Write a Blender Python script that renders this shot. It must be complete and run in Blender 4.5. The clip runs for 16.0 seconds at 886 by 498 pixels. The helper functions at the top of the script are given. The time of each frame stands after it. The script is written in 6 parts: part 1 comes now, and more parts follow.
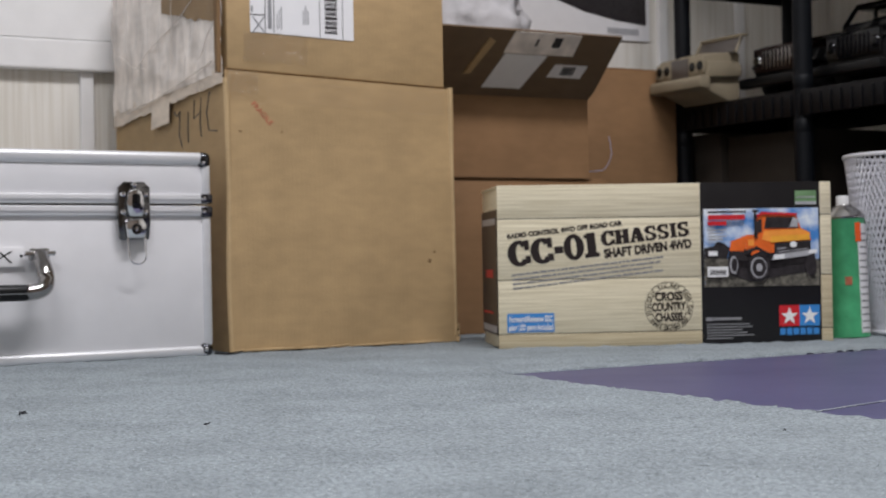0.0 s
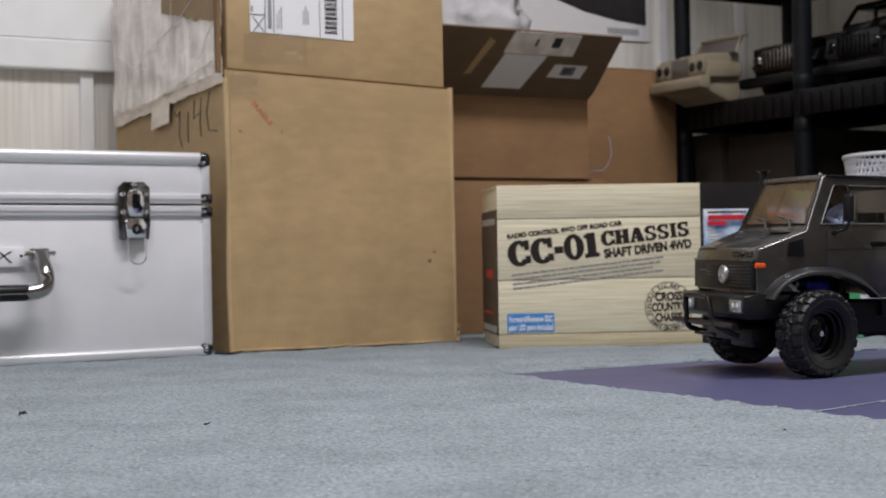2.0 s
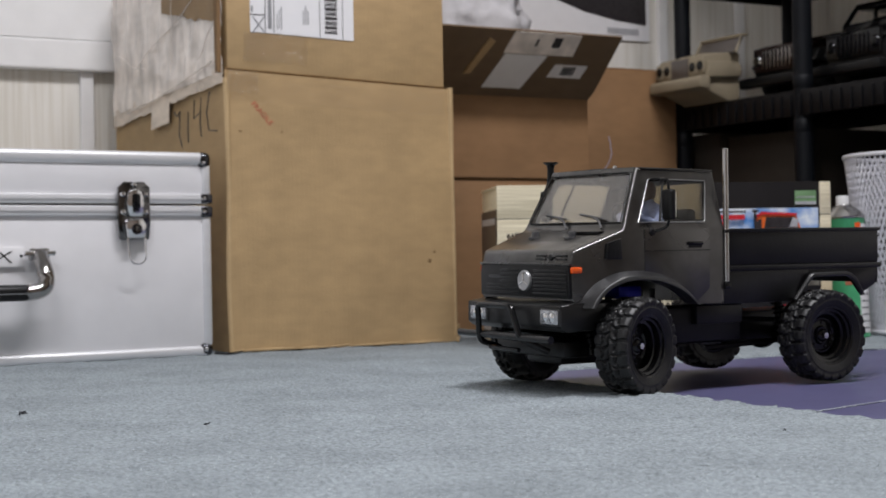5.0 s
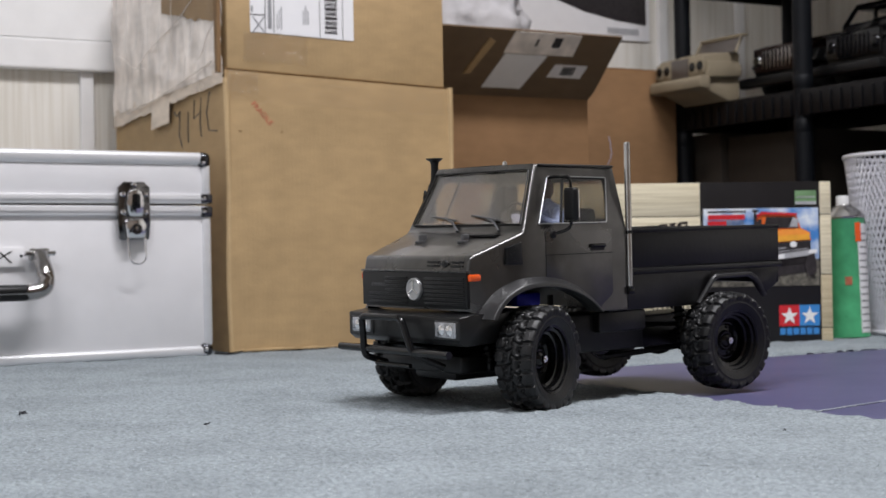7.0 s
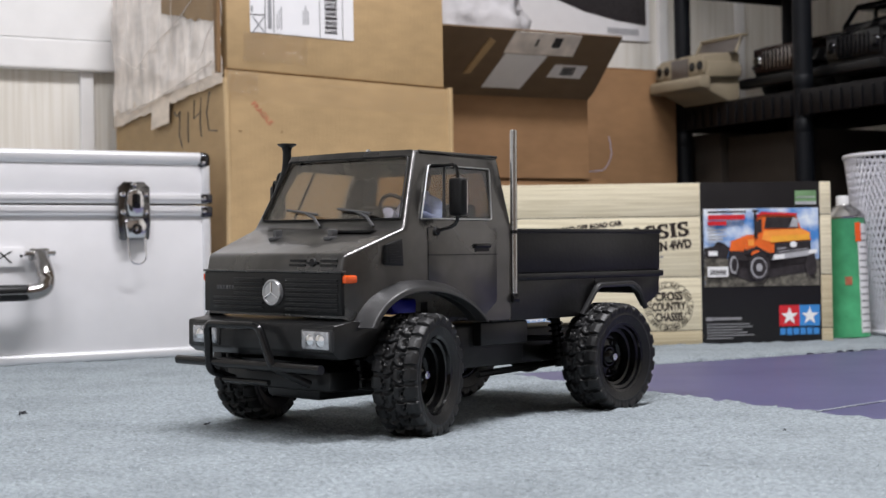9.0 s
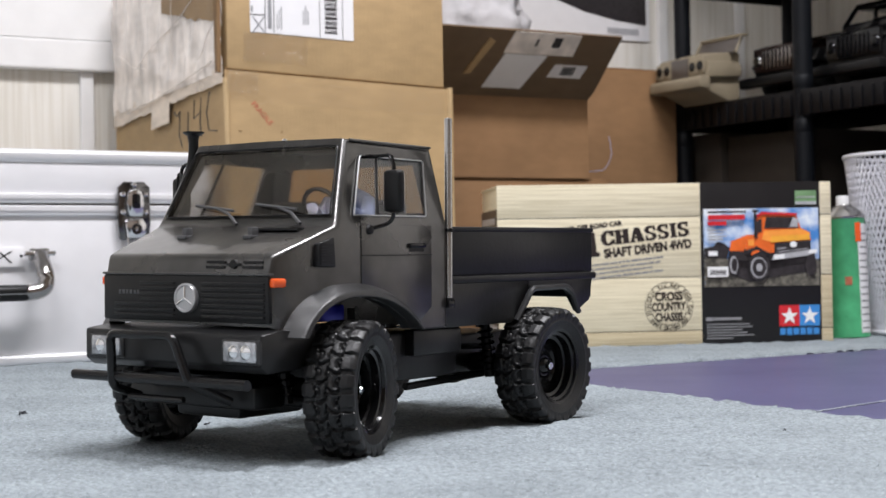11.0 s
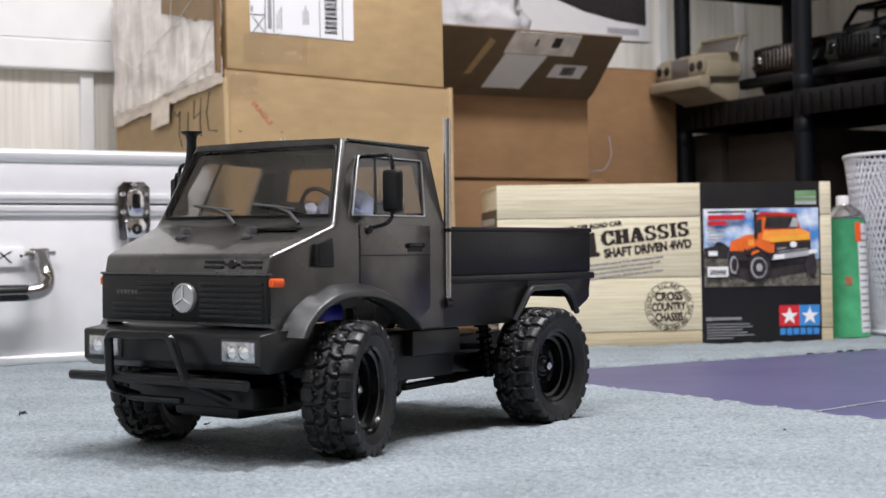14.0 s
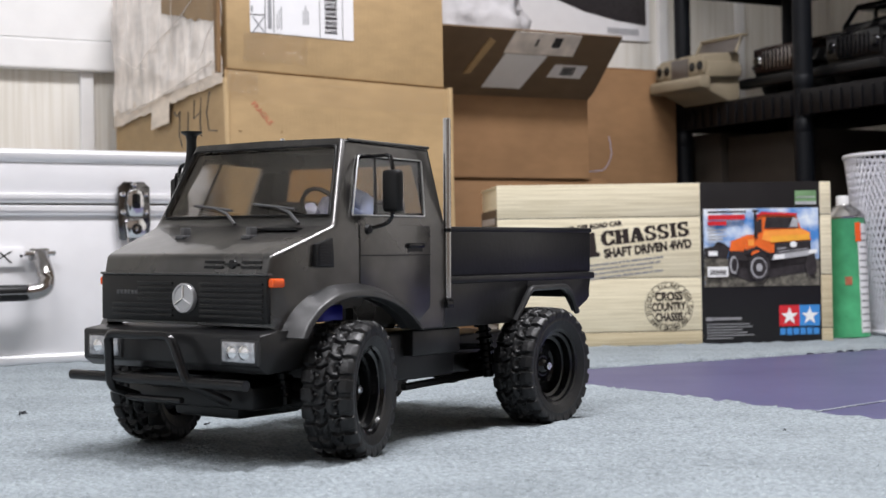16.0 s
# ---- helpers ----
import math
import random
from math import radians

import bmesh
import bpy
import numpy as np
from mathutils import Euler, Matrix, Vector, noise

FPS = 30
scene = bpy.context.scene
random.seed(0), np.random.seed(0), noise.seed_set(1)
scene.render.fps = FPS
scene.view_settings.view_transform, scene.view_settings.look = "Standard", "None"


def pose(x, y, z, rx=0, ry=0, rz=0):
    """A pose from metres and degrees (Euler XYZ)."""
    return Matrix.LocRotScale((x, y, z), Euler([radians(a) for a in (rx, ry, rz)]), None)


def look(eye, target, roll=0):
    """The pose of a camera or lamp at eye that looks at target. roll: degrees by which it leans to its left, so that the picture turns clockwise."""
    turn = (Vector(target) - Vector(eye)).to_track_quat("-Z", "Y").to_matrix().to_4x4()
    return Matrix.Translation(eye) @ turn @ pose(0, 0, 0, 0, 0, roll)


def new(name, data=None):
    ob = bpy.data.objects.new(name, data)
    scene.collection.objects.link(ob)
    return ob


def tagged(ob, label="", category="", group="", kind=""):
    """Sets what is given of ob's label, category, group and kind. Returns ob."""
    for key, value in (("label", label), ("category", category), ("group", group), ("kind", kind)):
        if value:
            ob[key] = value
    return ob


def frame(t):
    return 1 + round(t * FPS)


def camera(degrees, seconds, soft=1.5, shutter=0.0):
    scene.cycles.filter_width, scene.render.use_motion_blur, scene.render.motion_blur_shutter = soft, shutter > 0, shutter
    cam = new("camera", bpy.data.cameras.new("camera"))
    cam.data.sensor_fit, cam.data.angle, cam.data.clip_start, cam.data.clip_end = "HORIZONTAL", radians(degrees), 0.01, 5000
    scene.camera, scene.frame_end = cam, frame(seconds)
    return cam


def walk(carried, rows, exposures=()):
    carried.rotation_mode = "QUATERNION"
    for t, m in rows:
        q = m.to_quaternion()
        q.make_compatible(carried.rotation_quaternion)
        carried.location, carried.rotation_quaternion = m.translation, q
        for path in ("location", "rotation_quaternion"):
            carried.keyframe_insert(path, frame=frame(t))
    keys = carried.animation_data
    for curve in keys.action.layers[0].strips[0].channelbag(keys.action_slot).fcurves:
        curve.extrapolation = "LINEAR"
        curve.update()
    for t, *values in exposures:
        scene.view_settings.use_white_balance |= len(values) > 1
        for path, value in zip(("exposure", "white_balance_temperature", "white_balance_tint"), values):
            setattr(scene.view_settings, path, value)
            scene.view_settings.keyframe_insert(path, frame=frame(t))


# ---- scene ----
H = 0.135
cam = camera(32.65, 16.0)
CAM_POSE = look((0, 0, H), (0, 10, H + 0.067), -1.043)
walk(cam, [(0, CAM_POSE), (16, CAM_POSE)],
     exposures=[(0, 0.06), (4.2, 0.06), (6.5, 0.24), (9.0, 0.48), (11.3, 0.65), (16, 0.65)])
cam.data.dof.use_dof = True
cam.data.dof.focus_distance = 1.22
cam.data.dof.aperture_fstop = 15.5

# ---- world and light ----
world = bpy.data.worlds.new("room_world")
scene.world = world
world.use_nodes = True
world.node_tree.nodes["Background"].inputs[0].default_value = (0.8, 0.9, 1.0, 1)
world.node_tree.nodes["Background"].inputs[1].default_value = 0.1

ROOM = pose(0, 0, 0, 0, 0, 29.5)      # the room stands turned to the camera


def room(a, b, z=0.0):
    return ROOM @ Vector((a, b, z))


def area_lamp(name, a, b, z, w, h, power, color):
    l = bpy.data.lights.new(name, "AREA")
    l.shape, l.size, l.size_y, l.energy, l.color = "RECTANGLE", w, h, power, color
    ob = new(name, l)
    ob.matrix_world = ROOM @ pose(a, b, z)
    return ob


LAMPS = [(1.05, 0.78, 2.33, 48), (-0.55, 0.40, 2.33, 31)]
for la, lb, lz, power in LAMPS:
    area_lamp("ceiling_tube_light", la, lb, lz, 1.15, 0.28, power, (0.965, 0.957, 1.0))

# ---- materials ----


def mat(name, color, rough=0.5, metal=0.0, var=0.12, scale=30.0, bump=0.0, bscale=200.0, spec=0.5,
        stretch=(1, 1, 1), dirt=0.0, dscale=4.0, coat=0.0):
    """A surface with colour variation at two scales and fine relief."""
    m = bpy.data.materials.new(name)
    m.use_nodes = True
    nt = m.node_tree
    n, ln = nt.nodes, nt.links
    b = n["Principled BSDF"]
    b.inputs["Roughness"].default_value = rough
    b.inputs["Metallic"].default_value = metal
    b.inputs["Specular IOR Level"].default_value = spec
    b.inputs["Coat Weight"].default_value = coat
    tc = n.new("ShaderNodeTexCoord")
    mp = n.new("ShaderNodeMapping")
    mp.inputs["Scale"].default_value = stretch
    ln.new(tc.outputs["Object"], mp.inputs[0])
    base = (*color, 1)
    if var or dirt:
        t1 = n.new("ShaderNodeTexNoise")
        t1.inputs["Scale"].default_value, t1.inputs["Detail"].default_value = scale, 5
        ln.new(mp.outputs[0], t1.inputs["Vector"])
        t2 = n.new("ShaderNodeTexNoise")
        t2.inputs["Scale"].default_value, t2.inputs["Detail"].default_value = dscale, 3
        ln.new(tc.outputs["Object"], t2.inputs["Vector"])
        r1 = n.new("ShaderNodeMapRange")
        r1.inputs[1].default_value, r1.inputs[2].default_value = 0.3, 0.7
        r1.inputs[3].default_value, r1.inputs[4].default_value = 1 - var, 1 + var
        ln.new(t1.outputs[0], r1.inputs[0])
        r2 = n.new("ShaderNodeMapRange")
        r2.inputs[1].default_value, r2.inputs[2].default_value = 0.35, 0.7
        r2.inputs[3].default_value, r2.inputs[4].default_value = 1 + dirt * 0.4, 1 - dirt
        ln.new(t2.outputs[0], r2.inputs[0])
        mu = n.new("ShaderNodeMath")
        mu.operation = "MULTIPLY"
        ln.new(r1.outputs[0], mu.inputs[0])
        ln.new(r2.outputs[0], mu.inputs[1])
        vm = n.new("ShaderNodeVectorMath")
        vm.operation = "SCALE"
        vm.inputs[0].default_value = color
        ln.new(mu.outputs[0], vm.inputs["Scale"])
        ln.new(vm.outputs[0], b.inputs["Base Color"])
        rr = n.new("ShaderNodeMapRange")
        rr.inputs[3].default_value, rr.inputs[4].default_value = max(0.02, rough - 0.08), min(1, rough + 0.08)
        ln.new(t2.outputs[0], rr.inputs[0])
        ln.new(rr.outputs[0], b.inputs["Roughness"])
    else:
        b.inputs["Base Color"].default_value = base
    if bump:
        t3 = n.new("ShaderNodeTexNoise")
        t3.inputs["Scale"].default_value, t3.inputs["Detail"].default_value = bscale, 3
        ln.new(mp.outputs[0], t3.inputs["Vector"])
        bp = n.new("ShaderNodeBump")
        bp.inputs["Strength"].default_value = bump
        bp.inputs["Distance"].default_value = 0.001
        ln.new(t3.outputs[0], bp.inputs["Height"])
        ln.new(bp.outputs[0], b.inputs["Normal"])
    return m


def glass_mat(name, tint, rough=0.03, ior=1.45):
    m = bpy.data.materials.new(name)
    m.use_nodes = True
    b = m.node_tree.nodes["Principled BSDF"]
    b.inputs["Base Color"].default_value = (*tint, 1)
    b.inputs["Transmission Weight"].default_value = 1
    b.inputs["Roughness"].default_value = rough
    b.inputs["IOR"].default_value = ior
    return m


def cardboard_mat(name, color, dark=0.18, flute=260.0, seed=0.0):
    m = mat(name, color, 0.66, 0, 0.07, 26, 0.25, 320, 0.35, (1, 1, 2.2), dark * 0.65, 7.5)
    nt = m.node_tree
    n, ln = nt.nodes, nt.links
    b = n["Principled BSDF"]
    tc = n.new("ShaderNodeTexCoord")
    wv = n.new("ShaderNodeTexWave")
    wv.bands_direction = "X"
    wv.inputs["Scale"].default_value = flute / 6.2
    wv.inputs["Distortion"].default_value = 0.6
    ln.new(tc.outputs["Object"], wv.inputs["Vector"])
    sp = n.new("ShaderNodeTexNoise")
    sp.inputs["Scale"].default_value, sp.inputs["Detail"].default_value = 420, 2
    ln.new(tc.outputs["Object"], sp.inputs["Vector"])
    ad = n.new("ShaderNodeMath")
    ad.operation = "MULTIPLY_ADD"
    ad.inputs[1].default_value = 0.10
    ln.new(wv.outputs[1], ad.inputs[0])
    ln.new(sp.outputs[0], ad.inputs[2])
    wn = n.new("ShaderNodeTexNoise")
    wn.inputs["Scale"].default_value, wn.inputs["Detail"].default_value = 7, 4
    ln.new(tc.outputs["Object"], wn.inputs["Vector"])
    ad2 = n.new("ShaderNodeMath")
    ad2.operation = "MULTIPLY_ADD"
    ad2.inputs[1].default_value = 5.0
    ln.new(wn.outputs[0], ad2.inputs[0])
    ln.new(ad.outputs[0], ad2.inputs[2])
    bp = n.new("ShaderNodeBump")
    bp.inputs["Strength"].default_value, bp.inputs["Distance"].default_value = 0.35, 0.0015
    ln.new(ad2.outputs[0], bp.inputs["Height"])
    ln.new(bp.outputs[0], b.inputs["Normal"])
    return m


def wood_print_mat(name, c1, c2, stretch, scale=7.0):
    m = mat(name, c1, 0.42, 0, 0.0, 30, 0)
    nt = m.node_tree
    n, ln = nt.nodes, nt.links
    b = n["Principled BSDF"]
    tc = n.new("ShaderNodeTexCoord")
    mp = n.new("ShaderNodeMapping")
    mp.inputs["Scale"].default_value = stretch
    ln.new(tc.outputs["Object"], mp.inputs[0])
    t = n.new("ShaderNodeTexNoise")
    t.inputs["Scale"].default_value, t.inputs["Detail"].default_value = scale, 7
    t.inputs["Distortion"].default_value = 0.7
    ln.new(mp.outputs[0], t.inputs["Vector"])
    cr = n.new("ShaderNodeValToRGB")
    cr.color_ramp.elements[0].position, cr.color_ramp.elements[0].color = 0.36, (*c2, 1)
    cr.color_ramp.elements[1].position, cr.color_ramp.elements[1].color = 0.6, (*c1, 1)
    ln.new(t.outputs[0], cr.inputs[0])
    ln.new(cr.outputs[0], b.inputs["Base Color"])
    return m


M = {}
M["carpet"] = mat("grey_blue_carpet", (0.268, 0.302, 0.322), 0.95, 0, 0.26, 300, 1.0, 420, 0.1, (1, 1, 1), 0.14, 9)
M["carpet"].node_tree.nodes["Bump"].inputs["Distance"].default_value = 0.0025
M["fray"] = mat("carpet_fibre", (0.42, 0.46, 0.48), 0.95, 0, 0.2, 200)
M["purple"] = mat("purple_vinyl", (0.080, 0.077, 0.16), 0.45, 0, 0.07, 40, 0.15, 300, 0.5, (1, 1, 1), 0.1, 5)
M["carton"] = cardboard_mat("carton_kraft", (0.452, 0.310, 0.158))
M["carton_edge"] = cardboard_mat("carton_kraft_worn", (0.52, 0.37, 0.20))
M["carton_red"] = cardboard_mat("carton_brown", (0.31, 0.175, 0.085), 0.2)
# brown of the raised flap, darkened to hold the shade on its underside
M["carton_shaded"] = cardboard_mat("carton_flap_shaded", (0.165, 0.110, 0.065), 0.15)
M["crease"] = mat("cardboard_crease", (0.20, 0.115, 0.05), 0.8)
M["tape"] = mat("packing_tape", (0.86, 0.78, 0.71), 0.20, 0, 0.20, 38, 0.6, 60, 0.6, (1, 1, 0.35), 0.28, 16)
M["tape_thin"] = mat("thin_packing_tape", (0.72, 0.61, 0.50), 0.25, 0, 0.12, 30, 0.5, 40, 0.6, (1, 0.5, 3), 0.2, 12)
M["carton_bare"] = cardboard_mat("carton_kraft_bare", (0.30, 0.20, 0.105), 0.3)


def film_mat(name, gloss, rough, bump):
    """Clear tape: light goes through it, and its crinkles shine."""
    m = bpy.data.materials.new(name)
    m.use_nodes = True
    n, ln = m.node_tree.nodes, m.node_tree.links
    out = n["Material Output"]
    tr, gl, mx, nz, bp = (n.new("ShaderNode" + k) for k in ("BsdfTransparent", "BsdfGlossy", "MixShader", "TexNoise", "Bump"))
    tr.inputs[0].default_value = (1.0, 0.995, 0.99, 1)
    gl.inputs["Roughness"].default_value = rough
    mx.inputs[0].default_value = gloss
    nz.inputs["Scale"].default_value = 90
    bp.inputs["Strength"].default_value, bp.inputs["Distance"].default_value = bump, 0.002
    ln.new(nz.outputs[0], bp.inputs["Height"])
    ln.new(bp.outputs[0], gl.inputs["Normal"])
    ln.new(tr.outputs[0], mx.inputs[1])
    ln.new(gl.outputs[0], mx.inputs[2])
    ln.new(mx.outputs[0], out.inputs[0])
    return m


M["film"] = film_mat("crinkled_clear_tape", 0.08, 0.05, 1.0)
M["film_flat"] = film_mat("flat_clear_tape", 0.035, 0.30, 0.15)
M["white_label"] = mat("white_paper", (0.82, 0.81, 0.82), 0.5, 0, 0.02, 40)
M["ink"] = mat("black_ink", (0.018, 0.014, 0.014), 0.5, 0, 0)
M["ink_brown"] = mat("dark_brown_ink", (0.016, 0.009, 0.008), 0.5, 0, 0)
M["grey_ink"] = mat("grey_ink", (0.25, 0.25, 0.26), 0.5, 0, 0)
M["red_ink"] = mat("red_stamp_ink", (0.42, 0.13, 0.07), 0.6, 0, 0.3, 90)
M["marker"] = mat("marker_ink", (0.03, 0.028, 0.03), 0.5, 0, 0)
M["wall"] = wood_print_mat("pale_wall_panel", (0.85, 0.82, 0.76), (0.75, 0.71, 0.63), (16, 16, 0.5), 7)
M["white_paint"] = mat("white_paint", (0.88, 0.87, 0.86), 0.55, 0, 0.03, 20, 0.15, 120, 0.4, (1, 1, 1), 0.05, 3)
M["ceiling"] = mat("ceiling_paint", (0.75, 0.74, 0.72), 0.9, 0, 0.03, 20)
M["silver"] = mat("silver_panel", (0.79, 0.78, 0.795), 0.42, 0.15, 0.04, 14, 0.22, 420, 0.5, (1, 1, 1), 0.04, 5)
M["alu"] = mat("brushed_aluminium", (0.80, 0.80, 0.82), 0.42, 0.6, 0.04, 60, 0.1, 500, 0.5, (0.1, 1, 1))
M["chrome"] = mat("chrome", (0.86, 0.86, 0.87), 0.09, 1.0, 0.0)
# chrome in three darker steps; dark reflections on the case fittings put into the colour
M["chrome_dim"] = mat("dimmed_chrome", (0.40, 0.385, 0.375), 0.13, 1.0, 0.12, 60)
M["chrome_mid"] = mat("dimmed_mid_chrome", (0.17, 0.165, 0.165), 0.12, 1.0, 0.1, 60)
M["chrome_dark"] = mat("dark_chrome", (0.10, 0.10, 0.11), 0.14, 1.0, 0.0)
M["wood_box"] = wood_print_mat("printed_wood_grain", (0.78, 0.71, 0.53), (0.60, 0.53, 0.37), (1.2, 14, 60), 7)
M["wood_box_dark"] = wood_print_mat("printed_wood_grain_dark", (0.60, 0.52, 0.35), (0.44, 0.36, 0.23), (1.2, 14, 60), 7)
M["box_black"] = mat("black_print", (0.012, 0.011, 0.012), 0.3, 0, 0.1, 30, 0, 0, 0.4)
M["print_blue"] = mat("blue_print", (0.05, 0.25, 0.62), 0.35, 0, 0)
M["print_white"] = mat("white_print", (0.85, 0.85, 0.85), 0.35, 0, 0)
M["print_red"] = mat("red_print", (0.62, 0.025, 0.035), 0.35, 0, 0)
M["print_sky"] = mat("sky_print", (0.12, 0.33, 0.68), 0.35, 0, 0)
M["print_orange"] = mat("orange_print", (0.80, 0.15, 0.025), 0.35, 0, 0.12, 60)
M["print_orange_lit"] = mat("light_orange_print", (0.92, 0.34, 0.06), 0.35, 0, 0.1, 60)
M["print_yellow"] = mat("amber_print", (0.90, 0.42, 0.05), 0.35, 0, 0.1, 60)
M["print_dark"] = mat("dark_print", (0.03, 0.026, 0.028), 0.35, 0, 0.4, 120)
M["print_grey"] = mat("grey_print", (0.42, 0.42, 0.44), 0.35, 0, 0.2, 120)
M["print_ground"] = mat("ground_print", (0.13, 0.12, 0.10), 0.4, 0, 0.75, 130, 0, 0, 0.4, (1, 1, 1), 0.4, 25)
M["holo"] = mat("holographic_sticker", (0.30, 0.52, 0.27), 0.25, 0.4, 0.35, 30)
M["paint"] = mat("grey_metallic_paint", (0.104, 0.101, 0.098), 0.29, 0.88, 0.09, 60, 0.06, 260, 0.5, (1, 1, 1), 0.3, 22, 0.35)
M["paint_flat"] = mat("satin_dark_paint", (0.009, 0.009, 0.0095), 0.36, 0.0, 0.1, 60, 0.15, 240, 0.36, (1, 1, 1), 0.2, 20)
M["flare"] = mat("grey_plastic", (0.020, 0.020, 0.021), 0.36, 0.0, 0.1, 60, 0.15, 240, 0.5, (1, 1, 1), 0.15, 20)
M["black"] = mat("black_plastic", (0.004, 0.004, 0.0045), 0.42, 0, 0.1, 50, 0.1, 200, 0.35)
M["black_gloss"] = mat("gloss_black", (0.006, 0.006, 0.0065), 0.14, 0, 0, 30, 0, 0, 0.35)
M["rubber"] = mat("tyre_rubber", (0.008, 0.008, 0.0086), 0.44, 0, 0.2, 80, 0.3, 420, 0.42, (1, 1, 1), 0.15, 30)
M["silver_pen"] = mat("silver_trim", (0.42, 0.42, 0.42), 0.3, 0.8, 0.05, 60)
M["steel"] = mat("steel", (0.55, 0.54, 0.53), 0.25, 1.0, 0.05, 90)
M["panel_dark"] = wood_print_mat("brown_wall_panel", (0.24, 0.19, 0.145), (0.17, 0.13, 0.10), (9, 9, 0.5), 7)
M["badge"] = mat("badge_silver", (0.55, 0.55, 0.56), 0.30, 0.7, 0.03, 60)
M["grey_part"] = mat("mid_grey_plastic", (0.07, 0.07, 0.073), 0.4, 0, 0.08, 60)
M["orange"] = mat("orange_lens", (0.85, 0.11, 0.015), 0.2, 0, 0)
M["lens"] = mat("headlight_lens", (0.42, 0.43, 0.45), 0.15, 0.6, 0.5, 170, 1.0, 260)
M["smoke"] = glass_mat("smoked_glass", (0.90, 0.82, 0.72), 0.05, 1.8)
M["clear"] = glass_mat("clear_window", (0.55, 0.57, 0.60))
M["rear_glass"] = glass_mat("dark_rear_window", (0.45, 0.38, 0.28))
M["blue_part"] = mat("blue_anodised", (0.012, 0.012, 0.30), 0.35, 0.3, 0.05, 40)
M["shirt"] = mat("pale_blue_shirt", (0.42, 0.47, 0.66), 0.8, 0, 0.25, 160)
M["figure"] = mat("figure_vinyl", (0.22, 0.11, 0.07), 0.6, 0, 0.1, 60)
M["shelf"] = mat("black_shelf_plastic", (0.004, 0.004, 0.005), 0.45, 0, 0.15, 30, 0.3, 260, 0.25)
M["post"] = mat("shelf_post_plastic", (0.004, 0.005, 0.007), 0.5, 0, 0.1, 30, 0, 0, 0.2)
# brown cardboard taken almost to black: the lower shelf's shade is in the colour
M["carton_deep_shade"] = cardboard_mat("carton_shelf_shaded", (0.035, 0.028, 0.022), 0.2)
M["tan"] = mat("tan_body_paint", (0.27, 0.225, 0.155), 0.5, 0, 0.1, 40, 0.1, 200, 0.4, (1, 1, 1), 0.12, 20)
M["maroon"] = mat("maroon_body_paint", (0.022, 0.011, 0.009), 0.22, 0.1, 0.1, 40)
M["dark_window"] = mat("dark_window", (0.10, 0.085, 0.075), 0.3, 0, 0.05, 40)
M["green"] = mat("green_tin", (0.075, 0.39, 0.18), 0.3, 0.1, 0.2, 40, 0, 0, 0.5, (1, 1, 1), 0.1, 30)
M["can_cap"] = mat("white_cap", (0.75, 0.75, 0.74), 0.4, 0, 0.03, 40)
M["wire"] = mat("white_wire", (0.68, 0.68, 0.73), 0.4, 0, 0.04, 60)
M["bag"] = mat("cloudy_plastic_bag", (0.66, 0.64, 0.65), 0.15, 0, 0.12, 30, 0.9, 50, 0.6)
M["lilac"] = mat("lilac_plastic", (0.36, 0.34, 0.44), 0.5, 0, 0.05, 40)
M["lint"] = mat("dark_lint", (0.02, 0.02, 0.025), 0.9, 0, 0.2, 200)

# printed clouds
nt = M["print_sky"].node_tree
tcn, nn, crn = nt.nodes.new("ShaderNodeTexCoord"), nt.nodes.new("ShaderNodeTexNoise"), nt.nodes.new("ShaderNodeValToRGB")
nn.inputs["Scale"].default_value, nn.inputs["Detail"].default_value = 26, 5
crn.color_ramp.elements[0].position, crn.color_ramp.elements[0].color = 0.42, (0.07, 0.25, 0.62, 1)
crn.color_ramp.elements[1].position, crn.color_ramp.elements[1].color = 0.62, (0.80, 0.86, 0.92, 1)
nt.links.new(tcn.outputs["Object"], nn.inputs["Vector"])
nt.links.new(nn.outputs[0], crn.inputs[0])
nt.links.new(crn.outputs[0], nt.nodes["Principled BSDF"].inputs["Base Color"])

# diamond relief of the case's panels
nt = M["silver"].node_tree
tcn, vn, bn = nt.nodes.new("ShaderNodeTexCoord"), nt.nodes.new("ShaderNodeTexVoronoi"), nt.nodes.new("ShaderNodeBump")
vn.inputs["Scale"].default_value = 330
vn.inputs["Randomness"].default_value = 0.15
bn.inputs["Strength"].default_value, bn.inputs["Distance"].default_value = 0.35, 0.0008
nt.links.new(tcn.outputs["Object"], vn.inputs["Vector"])
nt.links.new(vn.outputs[0], bn.inputs["Height"])
nt.links.new(bn.outputs[0], nt.nodes["Principled BSDF"].inputs["Normal"])

# ---- mesh helpers ----


def part(name, bm, material, parent=None, label="", m=None, smooth=35):
    """Links a bmesh as one mesh object under a thing or a part."""
    me = bpy.data.meshes.new(name)
    bmesh.ops.recalc_face_normals(bm, faces=bm.faces)
    bm.to_mesh(me)
    bm.free()
    return link_mesh(name, me, material, parent, label, m, smooth)


def link_mesh(name, me, material, parent=None, label="", m=None, smooth=35):
    if material and not me.materials:
        me.materials.append(M[material])
    if smooth:
        me.shade_smooth()
        me.set_sharp_from_angle(angle=radians(smooth))
    ob = new(name, me)
    if parent:
        ob.parent = parent
    if m is not None:
        ob.matrix_basis = m
    if label:
        ob["label"] = label
    return ob


def empty(name, m, label, category, group="", kind=""):
    ob = new(name)
    ob.empty_display_size = 0.05
    ob.matrix_basis = m
    return tagged(ob, label, category, group, kind)


